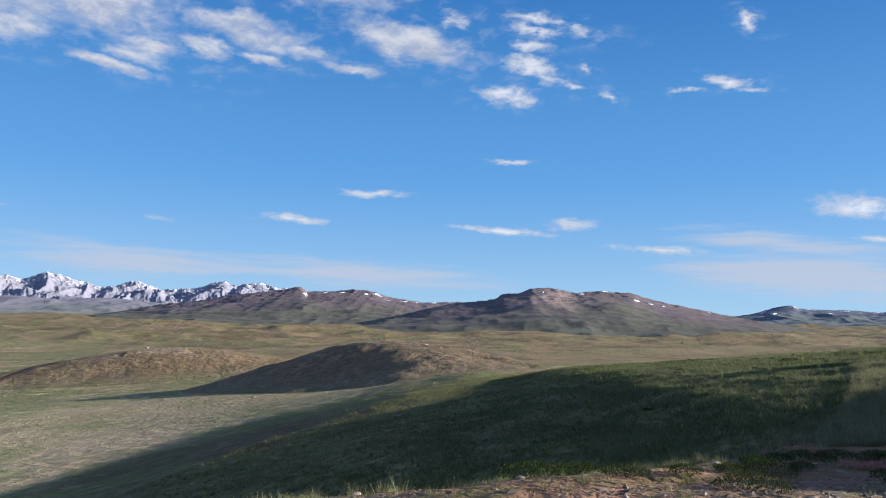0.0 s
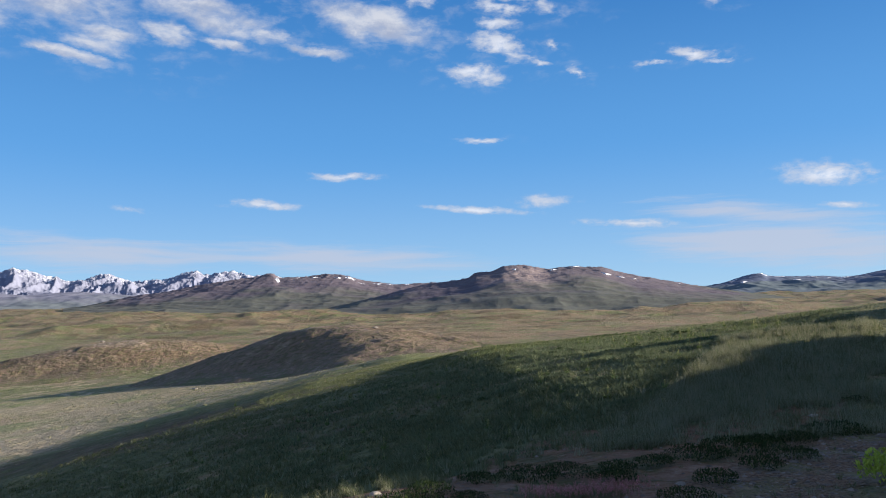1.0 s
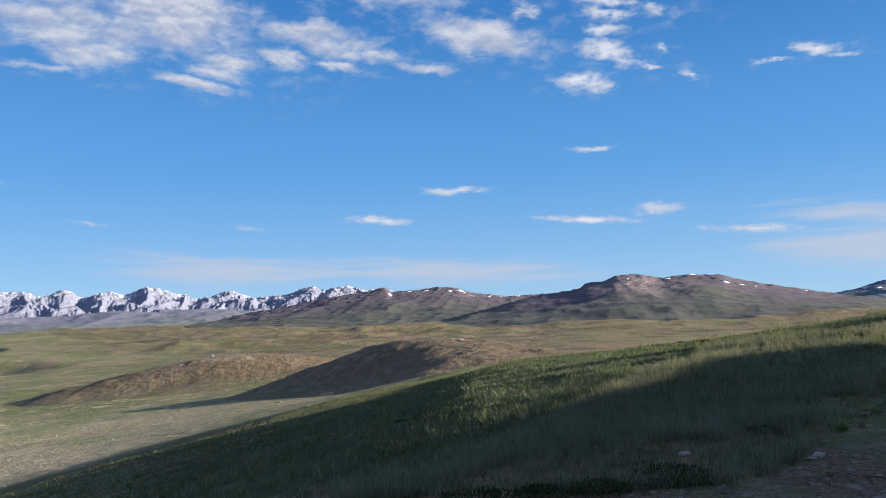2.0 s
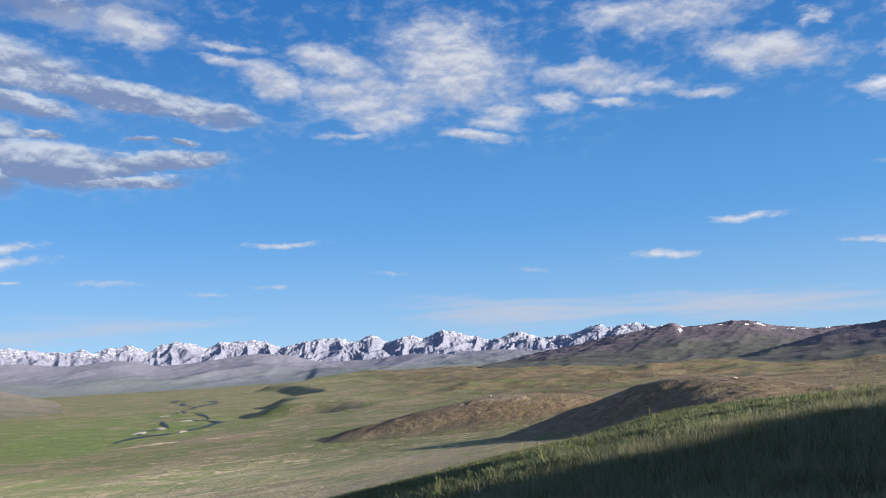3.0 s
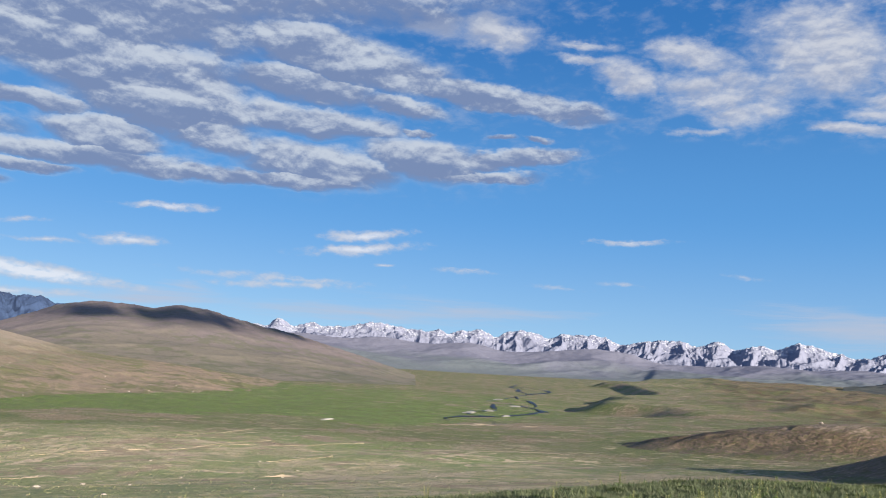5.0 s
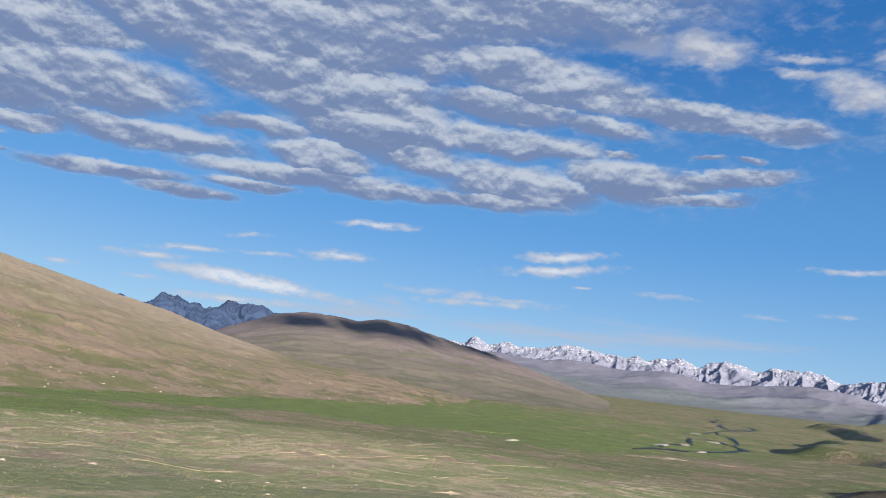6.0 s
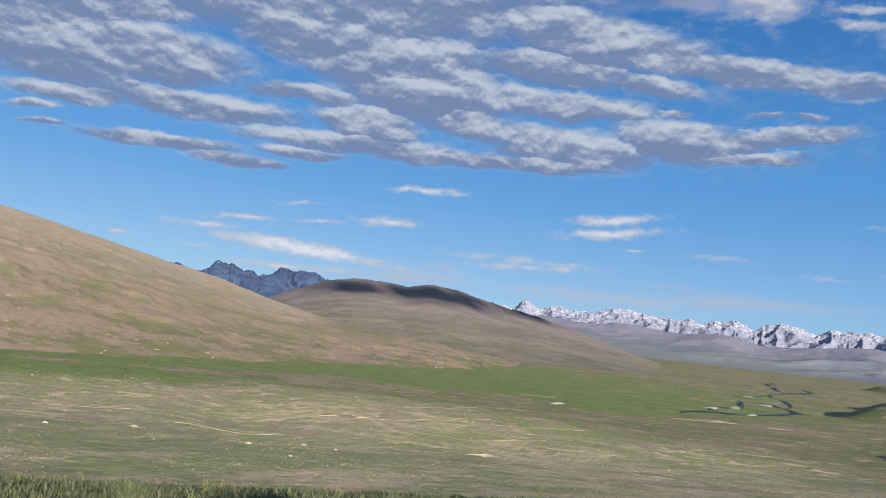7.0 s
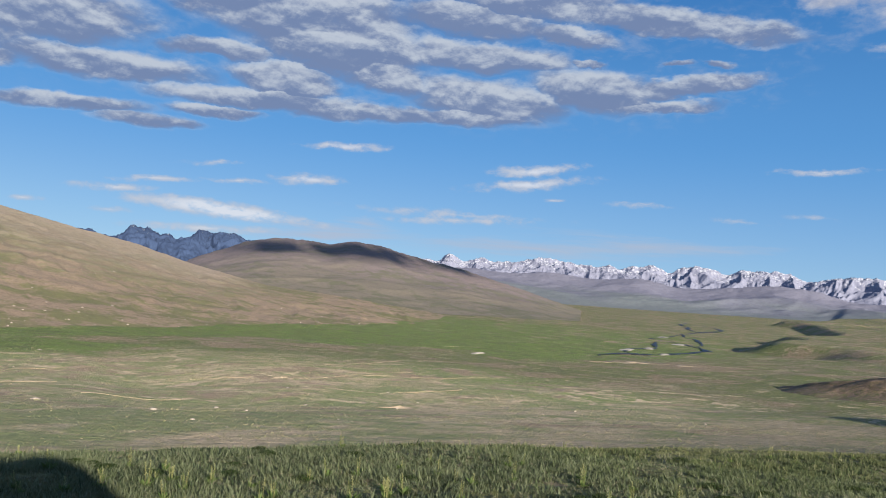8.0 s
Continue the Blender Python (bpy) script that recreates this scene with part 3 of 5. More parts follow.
def zones(x, y):
    """Where the ground is green, bare, sandy or gravelled."""
    side, _ = road_at(x, y)
    az, r = np.degrees(np.arctan2(-(x - VIEW[0]), y - VIEW[1])), np.hypot(x - VIEW[0], y - VIEW[1])
    inner = curve([(40, 470), (51, 400), (59, 340), (68, 315), (75, 300), (83, 282), (90, 255), (97, 234), (120, 200)], az) * 1.1
    wobble = 1 + 0.2 * fractal(x / 60, y / 60, 4, 61)
    meadow = smooth(0.9, 1.12, r * wobble / inner) * smooth(38, 50, az) * (1 - smooth(750, 1000, r))
    near = 1 - smooth(22, 38, np.hypot(x - 12, (y - 32) * 0.6))
    edge = plateau_side(x, y)
    meadow = meadow * (0.5 + 0.5 * smooth(48, 66, az)) * (1 - 0.5 * smooth(1.25, 1.5, r * wobble / inner))
    green = 0.26 + 0.6 * meadow + 0.6 * near + 0.12 * (1 - smooth(0, 200, edge)) * smooth(120, 220, r)
    bare = 0.18 + 0.1 * smooth(50, 90, r) - 0.3 * meadow - 0.2 * near + 0.16 * smooth(40, 200, edge) * smooth(200, 300, r)
    widen = 2.2 * (1 - smooth(3, 13, x)) + 1.6 * (1 - smooth(-8, 2, x))
    dirt = smooth(4.6, 5.8, side) * (1 - smooth(8.0 + 0.4 * widen, 9.6 + 0.4 * widen, side)) * (1 - smooth(15, 22, y)) * smooth(-6, 4, x)
    gravel = smooth(-9, -5, side) * (1 - smooth(4.9 + 0.4 * widen, 5.9 + 0.4 * widen, side)) * (1 - 0.75 * smooth(15, 20, y))
    track = smooth(-4, -3, side) * (1 - smooth(2.2, 3.4, side))
    green = green - 1.2 * dirt
    bare = bare + 0.9 * dirt
    gravel = np.maximum(0.62 * gravel, track)
    sandy = smooth(60, 110, r) * (1 - 0.6 * smooth(200, 300, r)) * (1 - meadow) * (1 - smooth(0, 150, edge))
    # brown heath; its darker tone also stands for ground seen side-on to the sun
    heath = np.maximum(0.48 * smooth(0, 130, edge) * smooth(130, 240, y), 0.9 * near)
    plain = smooth(28, 60, r) * (1 - smooth(190, 330, r)) * (1 - meadow) * (1 - smooth(-20, 60, edge)) * (1 - smooth(140, 200, y))
    valley = smooth(240, 340, r) * (1 - smooth(0, 120, edge)) * (1 - meadow)
    green, bare = green + 0.13 * valley, bare + 0.13 * valley
    return [("plain", plain), ("green", green + 0.2 * heath + 0.26 * plain + 0.16 * smooth(90, 170, y) * (1 - near)), ("bare", bare + 0.1 * heath), ("gravel", gravel), ("sandy", sandy), ("heath", heath)]


CENTRE = (14.0, 12.0)
azimuths = np.concatenate([np.arange(-34, 106, 0.16), np.arange(106, 326, 2.0)])
radii = np.concatenate([[0.3, 0.8], np.geomspace(1.4, 4900, 520)])
A, RR = np.meshgrid(np.radians(azimuths), radii)
X, Y = CENTRE[0] - RR * np.sin(A), CENTRE[1] + RR * np.cos(A)
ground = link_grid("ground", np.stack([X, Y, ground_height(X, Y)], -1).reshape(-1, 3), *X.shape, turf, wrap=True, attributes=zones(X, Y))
tagged(ground, "rolling alpine steppe of short grass and bare soil", "ground", kind="structure")


def hill(name, crest, crest_r, foot, mat, label, centre=(5, 4), steps=(400, 120), back=1.25, rough=0.0, grain=0.06, jag=0.0, seed=1, shape=1.4, category="hill", pale=(0, 1, -9), cuts=(), drifts=(), group="", spur=0.0):
    """A hill round a viewpoint: crest holds (azimuth, elevation) of its skyline; foot and crest_r its distances."""
    az = np.linspace(crest[0][0], crest[-1][0], steps[0])
    el = curve(crest, az)
    foot_r = curve(foot, az) if isinstance(foot, list) else np.full(az.shape, float(foot))
    t = np.concatenate([np.linspace(0, 1, steps[1]), np.linspace(1, 2, steps[1] // 3)[1:]])
    T, AZ = np.meshgrid(t, az, indexing="ij")
    window = np.hanning(steps[0] // 12 * 2 + 1)
    soft_el = np.convolve(np.pad(el, len(window) // 2, mode="edge"), window / window.sum(), mode="valid")
    EL = soft_el + (el - soft_el) * np.clip(T, 0, 1) ** 3
    FOOT = np.broadcast_to(foot_r, T.shape)
    r = np.where(T < 1, FOOT + (crest_r - FOOT) * T, crest_r + (crest_r * back - crest_r) * (T - 1))
    x, y = centre[0] - r * np.sin(np.radians(AZ)), centre[1] + r * np.cos(np.radians(AZ))
    base = ground_height(x, y)
    top = crest_r * np.tan(np.radians(EL)) + 2.3
    profile = np.where(T < 1, T ** shape, np.cos((T - 1) * math.pi / 2))
    z = base - 4 + np.maximum(top - base + 4, 0) * profile
    size = crest_r * grain
    z = z + rough * (ridged(x / size, y / size, 5, seed) - 0.6) * np.minimum(profile * (1 - profile) * 4 + 0.12 * (profile > 0.5), 1)
    size = crest_r * 0.013
    z = z + jag * (ridged(x / size, y / size, 4, seed + 5, 0.6) - 0.5) * profile ** 3
    if spur:
        # ridges and gullies that run down the slope
        across, down = np.radians(AZ) * crest_r / (crest_r * 0.021), r / (crest_r * 0.075)
        bend = 0.5 * fractal(across * 0.5, down, 2, seed + 31)
        z = z + spur * (ridged(across + bend, down, 4, seed + 33, 0.48) - 0.55) * np.minimum(profile * (1 - profile) * 4 + 0.3 * (profile > 0.5), 1)
    scree = np.exp(-((AZ - pale[0]) / pale[1]) ** 2 - ((T - pale[2]) / 0.2) ** 2)
    points, rise = np.stack([x, y, z], -1), profile * smooth(0, 40, top - base)
    marks = sorted([0, steps[0] - 1] + [int(round((a - az[0]) / (az[-1] - az[0]) * (steps[0] - 1))) for a in cuts])
    for left, right in zip(marks, marks[1:]):
        piece = slice(left, right + 1)
        ob = link_grid(name, points[:, piece].reshape(-1, 3), x.shape[0], right + 1 - left, mat, attributes=[("scree", scree[:, piece]), ("rise", rise[:, piece])])
        tagged(ob, label, category, group)
    for a, wide, low, high in drifts:
        # a snow drift lying along the slope: azimuth, width in degrees, and its stretch between foot and crest
        i0, i1 = (int(np.clip((v - az[0]) / (az[-1] - az[0]) * (steps[0] - 1), 0, steps[0] - 1)) for v in (a - wide / 2, a + wide / 2))
        j0, j1 = int(low * steps[1]), int(high * steps[1])
        rows_, cols_ = np.meshgrid(np.linspace(j0, j1, 7), np.linspace(i0, i1, 15), indexing="ij")
        wave = 0.5 * (j1 - j0) * value_noise(cols_ / 3.0 + seed, cols_ * 0, 77)
        edge_ = np.abs(np.linspace(-1, 1, 15))[None, :] ** 2
        rows_ = rows_ + wave + (0.5 * (j0 + j1) - rows_) * edge_
        lift_ = 0.5 * (1 - np.abs(np.linspace(-1, 1, 7))[:, None] ** 4) * (1 - edge_ ** 3)
        q = points[np.clip(np.round(rows_).astype(int), 0, x.shape[0] - 1), np.clip(np.round(cols_).astype(int), 0, steps[0] - 1)] + np.stack([0 * lift_, 0 * lift_, 1.2 * lift_ - 0.25], -1)
        link_grid("snow_drift", q.reshape(-1, 3), 7, 15, drift_snow).parent = ob
    return ob


hill("rocky_hill", [(-32, -0.9), (-24, 0.2), (-19.9, 0.89), (-17.1, 1.48), (-14.2, 2.12), (-13, 2.5), (-11, 2.6), (-9.3, 2.48), (-7.6, 2.78),
                    (-6.4, 2.8), (-5.3, 2.46), (-4.2, 2.35), (-3.4, 1.97), (-0.5, 1.6), (3.45, 0.69), (7.5, -0.2), (11, -0.8)],
     1600, 850, brown_slope, "broad olive-brown hill with a rocky top and small snow patches", rough=3.0, grain=0.12, jag=1.3, pale=(-8.0, 2.2, 0.78), seed=3,
     drifts=[(-9.6, 0.5, 0.93, 0.95), (-11.2, 0.7, 0.96, 0.985), (-13.3, 0.8, 0.84, 0.87), (-14.3, 0.6, 0.84, 0.865), (-15.2, 0.3, 0.86, 0.89), (-18.2, 0.35, 0.93, 0.96), (-6.9, 0.3, 0.9, 0.93)])
hill("knobbly_ridge", [(-6, 1.2), (-0.5, 1.7), (1.5, 1.63), (3, 1.83), (4.2, 2.02), (5.3, 2.38), (6.5, 2.49), (8.5, 2.31), (10, 2.31),
                       (10.5, 2.57), (11.8, 2.39), (15, 1.9), (17.5, 1.44), (20, 1.09), (24, 0.3)],
     2300, 1500, brown_slope, "long brown ridge with knobs and thin snow patches", centre=(11, 8), rough=4.5, grain=0.09, jag=2.2, seed=7,
     drifts=[(10.2, 0.35, 0.82, 0.96), (7.6, 0.5, 0.92, 0.95), (6.0, 0.5, 0.9, 0.93), (5.1, 0.9, 0.9, 0.95), (4.3, 0.6, 0.86, 0.89), (3.2, 0.8, 0.93, 0.97), (2.3, 0.7, 0.93, 0.97), (1.0, 0.6, 0.95, 0.985), (8.8, 0.4, 0.94, 0.97)])
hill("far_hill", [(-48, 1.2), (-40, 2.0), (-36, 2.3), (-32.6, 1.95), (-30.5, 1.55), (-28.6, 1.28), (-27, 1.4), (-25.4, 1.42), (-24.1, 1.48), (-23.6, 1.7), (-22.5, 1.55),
                  (-21.5, 1.24), (-19.9, 0.89), (-17, 0.3)], 3000, 2100, far_slope, "distant hill streaked with snow, bluish haze in its colour", rough=6, jag=1.4, seed=9,
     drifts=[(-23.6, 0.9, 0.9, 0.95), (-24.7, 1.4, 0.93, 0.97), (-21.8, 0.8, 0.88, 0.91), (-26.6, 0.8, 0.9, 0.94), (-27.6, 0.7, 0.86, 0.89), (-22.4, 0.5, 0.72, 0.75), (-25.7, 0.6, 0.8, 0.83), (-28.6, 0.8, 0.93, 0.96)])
hill("dry_hillside", [(50, -2.6), (56, -2.2), (60, -1.9), (64, -1.5), (68, -1.0), (71.7, -0.65), (75, -0.4), (78.2, 0.24), (81, 0.89), (84, 1.75), (88, 2.55),
                      (91.5, 3.3), (95, 4.0), (98.3, 4.6), (106, 5.6), (118, 5.9), (140, 3)], 900,
     [(50, 560), (56, 540), (60, 500), (68, 440), (75, 385), (83, 345), (97, 296), (140, 260)], dry_slope,
     "long dry tan hillside dotted with pale stones", centre=VIEW, rough=0.9, grain=0.085, jag=0.3, spur=0.8, seed=11, shape=1.2, steps=(500, 160))
hill("dome_hill", [(53, -0.6), (57.3, 0.63), (59.7, 1.23), (62.4, 1.92), (64, 2.15), (66, 2.6), (68, 3.02), (69.7, 3.15), (71.3, 2.85), (72.5, 3.0), (74.2, 3.02),
                   (75.8, 2.85), (77, 2.54), (78.5, 1.91), (80, 1.35), (81, 0.82), (84, -0.3)], 1700, 900, dome_slope,
     "rounded brown hill, its top in cloud shade", centre=VIEW, rough=3, grain=0.10, jag=1.2, seed=13, shape=1.25)
hill("hazed_mountain", [(72, 1.0), (75, 2.2), (77.2, 2.72), (78.6, 3.0), (79.4, 2.84), (80.2, 2.9), (81.1, 2.41), (82.5, 2.5), (83.7, 2.75), (84.6, 2.95), (85.2, 2.4),
                       (86, 2.1), (87, 2.3), (92, 2.0), (97, 1.0)], 3800, 2900, hazed_rock, "craggy mountain with thin snow in its gullies, blue haze in its colour",
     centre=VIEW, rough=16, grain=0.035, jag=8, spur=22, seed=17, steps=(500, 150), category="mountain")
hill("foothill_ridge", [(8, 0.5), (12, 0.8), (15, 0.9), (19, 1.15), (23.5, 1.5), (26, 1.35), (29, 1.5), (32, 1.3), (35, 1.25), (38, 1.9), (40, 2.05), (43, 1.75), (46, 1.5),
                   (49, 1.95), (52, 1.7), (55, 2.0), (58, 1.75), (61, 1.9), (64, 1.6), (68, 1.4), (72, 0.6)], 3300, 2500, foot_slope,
     "low foothill ridge below the snow, purplish haze in its colour", centre=(15, 14), steps=(600, 70), rough=10, grain=0.11, jag=1.5, seed=23, cuts=(21, 26.5, 34, 46, 52, 58), group="foothills below the snow")
RANGE_EAST = [(6, 1.5), (10, 2.3), (12.4, 2.6), (13.4, 2.78), (15, 2.5), (15.7, 2.85), (17.5, 2.36), (19.5, 2.22), (21.6, 2.64), (23.2, 2.15), (24.5, 2.5),
              (26.9, 3.0), (28.3, 2.55), (29.3, 2.8), (30.3, 2.45), (32.1, 2.88), (33.3, 2.55), (34.5, 2.88), (36.7, 2.78), (38, 2.5), (40.3, 2.92)]
RANGE_WEST = [(42, 2.95), (43.3, 2.6), (44.7, 3.1), (46.2, 2.87), (47, 2.55), (48.1, 2.93), (49.5, 2.78), (50.4, 2.37), (51.2, 2.7), (52.2, 2.55),
              (54.4, 2.8), (55.3, 2.98), (57.3, 2.62), (59.4, 2.42), (60.1, 2.72), (61.4, 2.28), (62.4, 2.82), (63.5, 2.2), (66, 2.3), (70, 1.8), (76, 1.0)]
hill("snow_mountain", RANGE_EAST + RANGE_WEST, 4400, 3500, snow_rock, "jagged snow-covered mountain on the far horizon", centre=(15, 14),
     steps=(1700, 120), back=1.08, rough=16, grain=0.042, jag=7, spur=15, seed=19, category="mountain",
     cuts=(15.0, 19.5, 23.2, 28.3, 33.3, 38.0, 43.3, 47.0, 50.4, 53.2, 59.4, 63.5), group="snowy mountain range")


# ---- mounds ----
def mound(centre, long, wide, height, turn, label, seed, power=1.0, lean=0.0, heathy=0.9):
    """A low heap of earth: half its length, half its width, its height above the plain, and its turn."""
    u, v = np.meshgrid(np.linspace(-1.25, 1.25, 230), np.linspace(-1.25, 1.25, 180), indexing="ij")
    c, s_ = math.cos(radians(turn)), math.sin(radians(turn))
    x = centre[0] + u * long * c - v * wide * s_
    y = centre[1] + u * long * s_ + v * wide * c
    d = np.sqrt(u * u + v * v) * (1 + 0.13 * fractal(u * 1.6 + seed, v * 1.6, 3, seed)) - lean * u
    body = (1 - smooth(0, 1.12, d)) ** power
    z = ground_height(x, y) - 0.5 + height * body + (0.20 * fractal(x / 6, y / 6, 4, seed + 2) + 0.08 * ridged(x / 3.2, y / 3.2, 2, seed + 9)) * np.minimum(body * 3, 1)
    ob = link_grid("earth_mound", np.stack([x, y, z], -1).reshape(-1, 3), *x.shape, mound_soil,
                   attributes=[("plain", 0 * body), ("green", 0.5 - 0.7 * np.minimum(body * 2.2, 1)), ("bare", 0.02 + 0.62 * smooth(0.5, 1.0, body)), ("gravel", 0 * body), ("sandy", 0.3 * body), ("heath", heathy * (smooth(0.05, 0.4, body) - 0.6 * smooth(0.7, 0.98, body)))])
    return tagged(ob, label, "mound", group="earth mounds on the plain")


mound((-14, 158), 46, 27, 7.8, 147, "brown earth mound with a stony crest", 71, 0.95)
mound((-94, 264), 64, 31, 8.7, 18, "long brown earth mound with bare patches", 75, 0.85, 0.0, 0.85)


# ---- stream ----
def water_look(n, p):
    return (0.02, 0.028, 0.04), n.bump(n.noise(p, 0.8, 3, 0.5), 0.15, 0.1)


water = material("water", water_look, 0.5)
STRANDS = [[((-318, 296), 2), ((-327, 313), 5), ((-330, 332), 6), ((-330, 351), 6), ((-350, 390), 5), ((-384, 444), 6), ((-427, 475), 5), ((-470, 499), 4), ((-527, 525), 3),
            ((-570, 585), 3), ((-628, 656), 4), ((-690, 740), 5), ((-782, 876), 6), ((-881, 947), 6), ((-997, 980), 5)],
           [((-338, 340), 2), ((-362, 356), 4), ((-382, 384), 4), ((-404, 420), 3), ((-440, 448), 4), ((-476, 478), 2)],
           [((-427, 475), 2), ((-462, 520), 3), ((-515, 569), 4), ((-560, 600), 2), ((-628, 656), 3)],
           [((-690, 740), 3), ((-740, 780), 5), ((-788, 819), 6), ((-850, 880), 5), ((-930, 940), 6), ((-1010, 1030), 4)]]


def ribbon(points):
    """A winding strip: points with half widths, smoothed."""
    t = np.arange(len(points), dtype=float)
    fine_t = np.linspace(0, len(points) - 1, 260)
    x, y, half = (curve(list(zip(t, values)), fine_t) for values in ([p[0][0] for p in points], [p[0][1] for p in points], [p[1] for p in points]))
    x, y = x + 3.5 * fractal(fine_t * 1.3, fine_t * 0, 2, 91), y + 3.5 * fractal(fine_t * 1.3, fine_t * 0 + 7, 2, 93)
    gx, gy = np.gradient(x), np.gradient(y)
    length = np.hypot(gx, gy) + 1e-6
    half = 0.34 * half * np.maximum(1 + 0.9 * fractal(fine_t * 4, fine_t * 0, 2, 95), 0.15)
    across = np.linspace(-1, 1, 5)[:, None]
    X_, Y_ = x - gy / length * half * across, y + gx / length * half * across
    level = ground_height(x, y)
    return X_, Y_, np.broadcast_to(level + 0.3, X_.shape)


for strand in STRANDS:
    sx, sy, sz = ribbon(strand)
    tagged(link_grid("stream", np.stack([sx, sy, sz], -1).reshape(-1, 3), *sx.shape, water), "shallow stream winding through the valley meadow", "stream", kind="structure")
bar_mat = material("river_gravel", lambda n, p: (n.mix(n.noise(p, 0.3, 5, 0.7), (0.30, 0.27, 0.22), (0.55, 0.50, 0.42)), n.bump(n.noise(p, 1.2, 4, 0.7), 0.4, 0.3)))
for bar_x, bar_y, bar_long, bar_wide in [(-371, 364, 14, 4), (-394, 402, 13, 4), (-450, 482, 16, 5), (-336, 362, 10, 3), (-560, 566, 18, 5), (-300, 215, 8, 2)]:
    u, v = np.meshgrid(np.linspace(0, 1, 7), np.linspace(0, 2 * math.pi, 29), indexing="ij")
    reach_ = u * (1 + 0.3 * fractal(np.cos(v) * 1.3 + bar_x, np.sin(v) * 1.3, 3, 97))
    bx_, by_ = bar_x - reach_ * (bar_long * np.cos(v) * 0.6 - bar_wide * np.sin(v) * 0.8), bar_y + reach_ * (bar_long * np.cos(v) * 0.8 + bar_wide * np.sin(v) * 0.6)
    tagged(link_grid("gravel_bar", np.stack([bx_, by_, ground_height(bx_, by_) + 0.7 * (1 - u ** 2) - 0.1], -1).reshape(-1, 3), *bx_.shape, bar_mat), "pale gravel bar beside the stream", "gravel bar", "gravel bars by the stream")


# ---- sheep tracks and bare sandy places on the plain ----
def sand_look(n, p):
    return n.mix(n.ramp(n.noise(p, 0.6, 5, 0.7), 0.35, 0.65), (0.33, 0.26, 0.175), (0.46, 0.365, 0.25)), n.bump(n.noise(p, 3.0, 4, 0.7), 0.4, 0.1)


sand_mat = material("bare_sand", sand_look)


def sand_strip(points, half, name, label, seed):
    """A worn strip along a few places on the ground, narrowing and widening as it goes."""
    t = np.arange(len(points), dtype=float)
    long = sum(math.dist(a, b) for a, b in zip(points, points[1:]))
    fine_t = np.linspace(0, len(points) - 1, int(np.clip(long * 2.5, 40, 240)))
    x, y = (curve(list(zip(t, [p[k] for p in points])), fine_t) for k in (0, 1))
    run = fine_t / fine_t[-1] * long
    x, y = x + 0.8 * fractal(run / 9, run * 0 + seed, 3, 101), y + 0.8 * fractal(run / 9, run * 0 - seed, 3, 103)
    gx, gy = np.gradient(x), np.gradient(y)
    length = np.hypot(gx, gy) + 1e-6
    ends = smooth(0, 0.12 * long, run) * (1 - smooth(0.88 * long, long, run))
    rows_ = []
    for side_, shift in ((-1.0, 11), (-0.4, 12), (0.0, 13), (0.4, 14), (1.0, 15)):
        wide = half * side_ * np.clip(0.15 + 1.7 * fractal(run / 6, run * 0 + seed + shift * (abs(side_) > 0.9), 4, 105), 0.0, 1.8) * ends
        rows_.append(np.stack([x - gy / length * wide, y + gx / length * wide], -1))
    grid_ = np.stack(rows_)
    z = ground_height(grid_[..., 0], grid_[..., 1]) + 0.10 - 0.06 * np.array([1, 0.3, 0, 0.3, 1])[:, None]
    ob = link_grid(name, np.concatenate([grid_, z[..., None]], -1).reshape(-1, 3), *z.shape, sand_mat)
    return tagged(ob, label, kind="structure")


for seed_, half_, points_ in [(1, 0.9, [(-162, 62), (-159, 75), (-158, 86), (-165, 99), (-175, 112), (-182, 126)]), (2, 0.7, [(-165, 98), (-168, 112), (-168, 125), (-171, 150)]),
                              (4, 0.5, [(-134, 14), (-138, 22), (-144, 33)]), (5, 0.6, [(-174, 26), (-178, 34), (-190, 43)]),
                              (6, 1.0, [(-196, 104), (-206, 120), (-228, 143)]), (7, 0.5, [(-114, 36), (-116, 44), (-121, 54)])]:
    sand_strip(points_, half_, "trail", "narrow pale sandy sheep track across the dry plain", seed_)
for seed_, half_, points_ in [(21, 2.6, [(-98, 80), (-100, 83), (-104, 87)]), (22, 4.0, [(-275, 262), (-274, 282), (-262, 296), (-243, 303)]),
                              (27, 0.6, [(-54, 8), (-57, 14), (-60, 19)]),
                              (28, 2.2, [(-340, 214), (-340, 226), (-341, 240)]), (29, 1.2, [(-128, 96), (-131, 108), (-136, 118)])]:
    sand_strip(points_, half_, "bare_patch", "bare pale sandy patch in the short grass", seed_)


# ---- stones ----
def stone_look(n, p):
    a, b = n.noise(p, 2.5, 5, 0.6), n.noise(p, 18, 4, 0.6)
    return n.mix(n.ramp(n.math("ADD", a, n.math("MULTIPLY", b, 0.4)), 0.45, 0.9), (0.17, 0.145, 0.12), (0.35, 0.305, 0.255)), n.bump(b, 0.4, 0.03)


stone_mat = material("pale_stone", stone_look)


def stone_mesh(seed, detail=2):
    bm = bmesh.new()
    bmesh.ops.create_icosphere(bm, subdivisions=detail, radius=1.0)
    for v in bm.verts:
        d = v.co.normalized()
        v.co = d * (1 + 0.28 * noise.noise(d * 1.3 + Vector((seed * 7.1, 0, 0))) + 0.10 * noise.noise(d * 4 + Vector((0, seed * 3.3, 0))))
        v.co.z *= 0.62
        if v.co.z < -0.3:
            v.co.z = -0.3
    mesh = bpy.data.meshes.new("stone")
    bm.to_mesh(mesh)
    bm.free()
    mesh.materials.append(stone_mat)
    return mesh


STONES = [stone_mesh(k) for k in range(6)]
dice = random.Random(5)


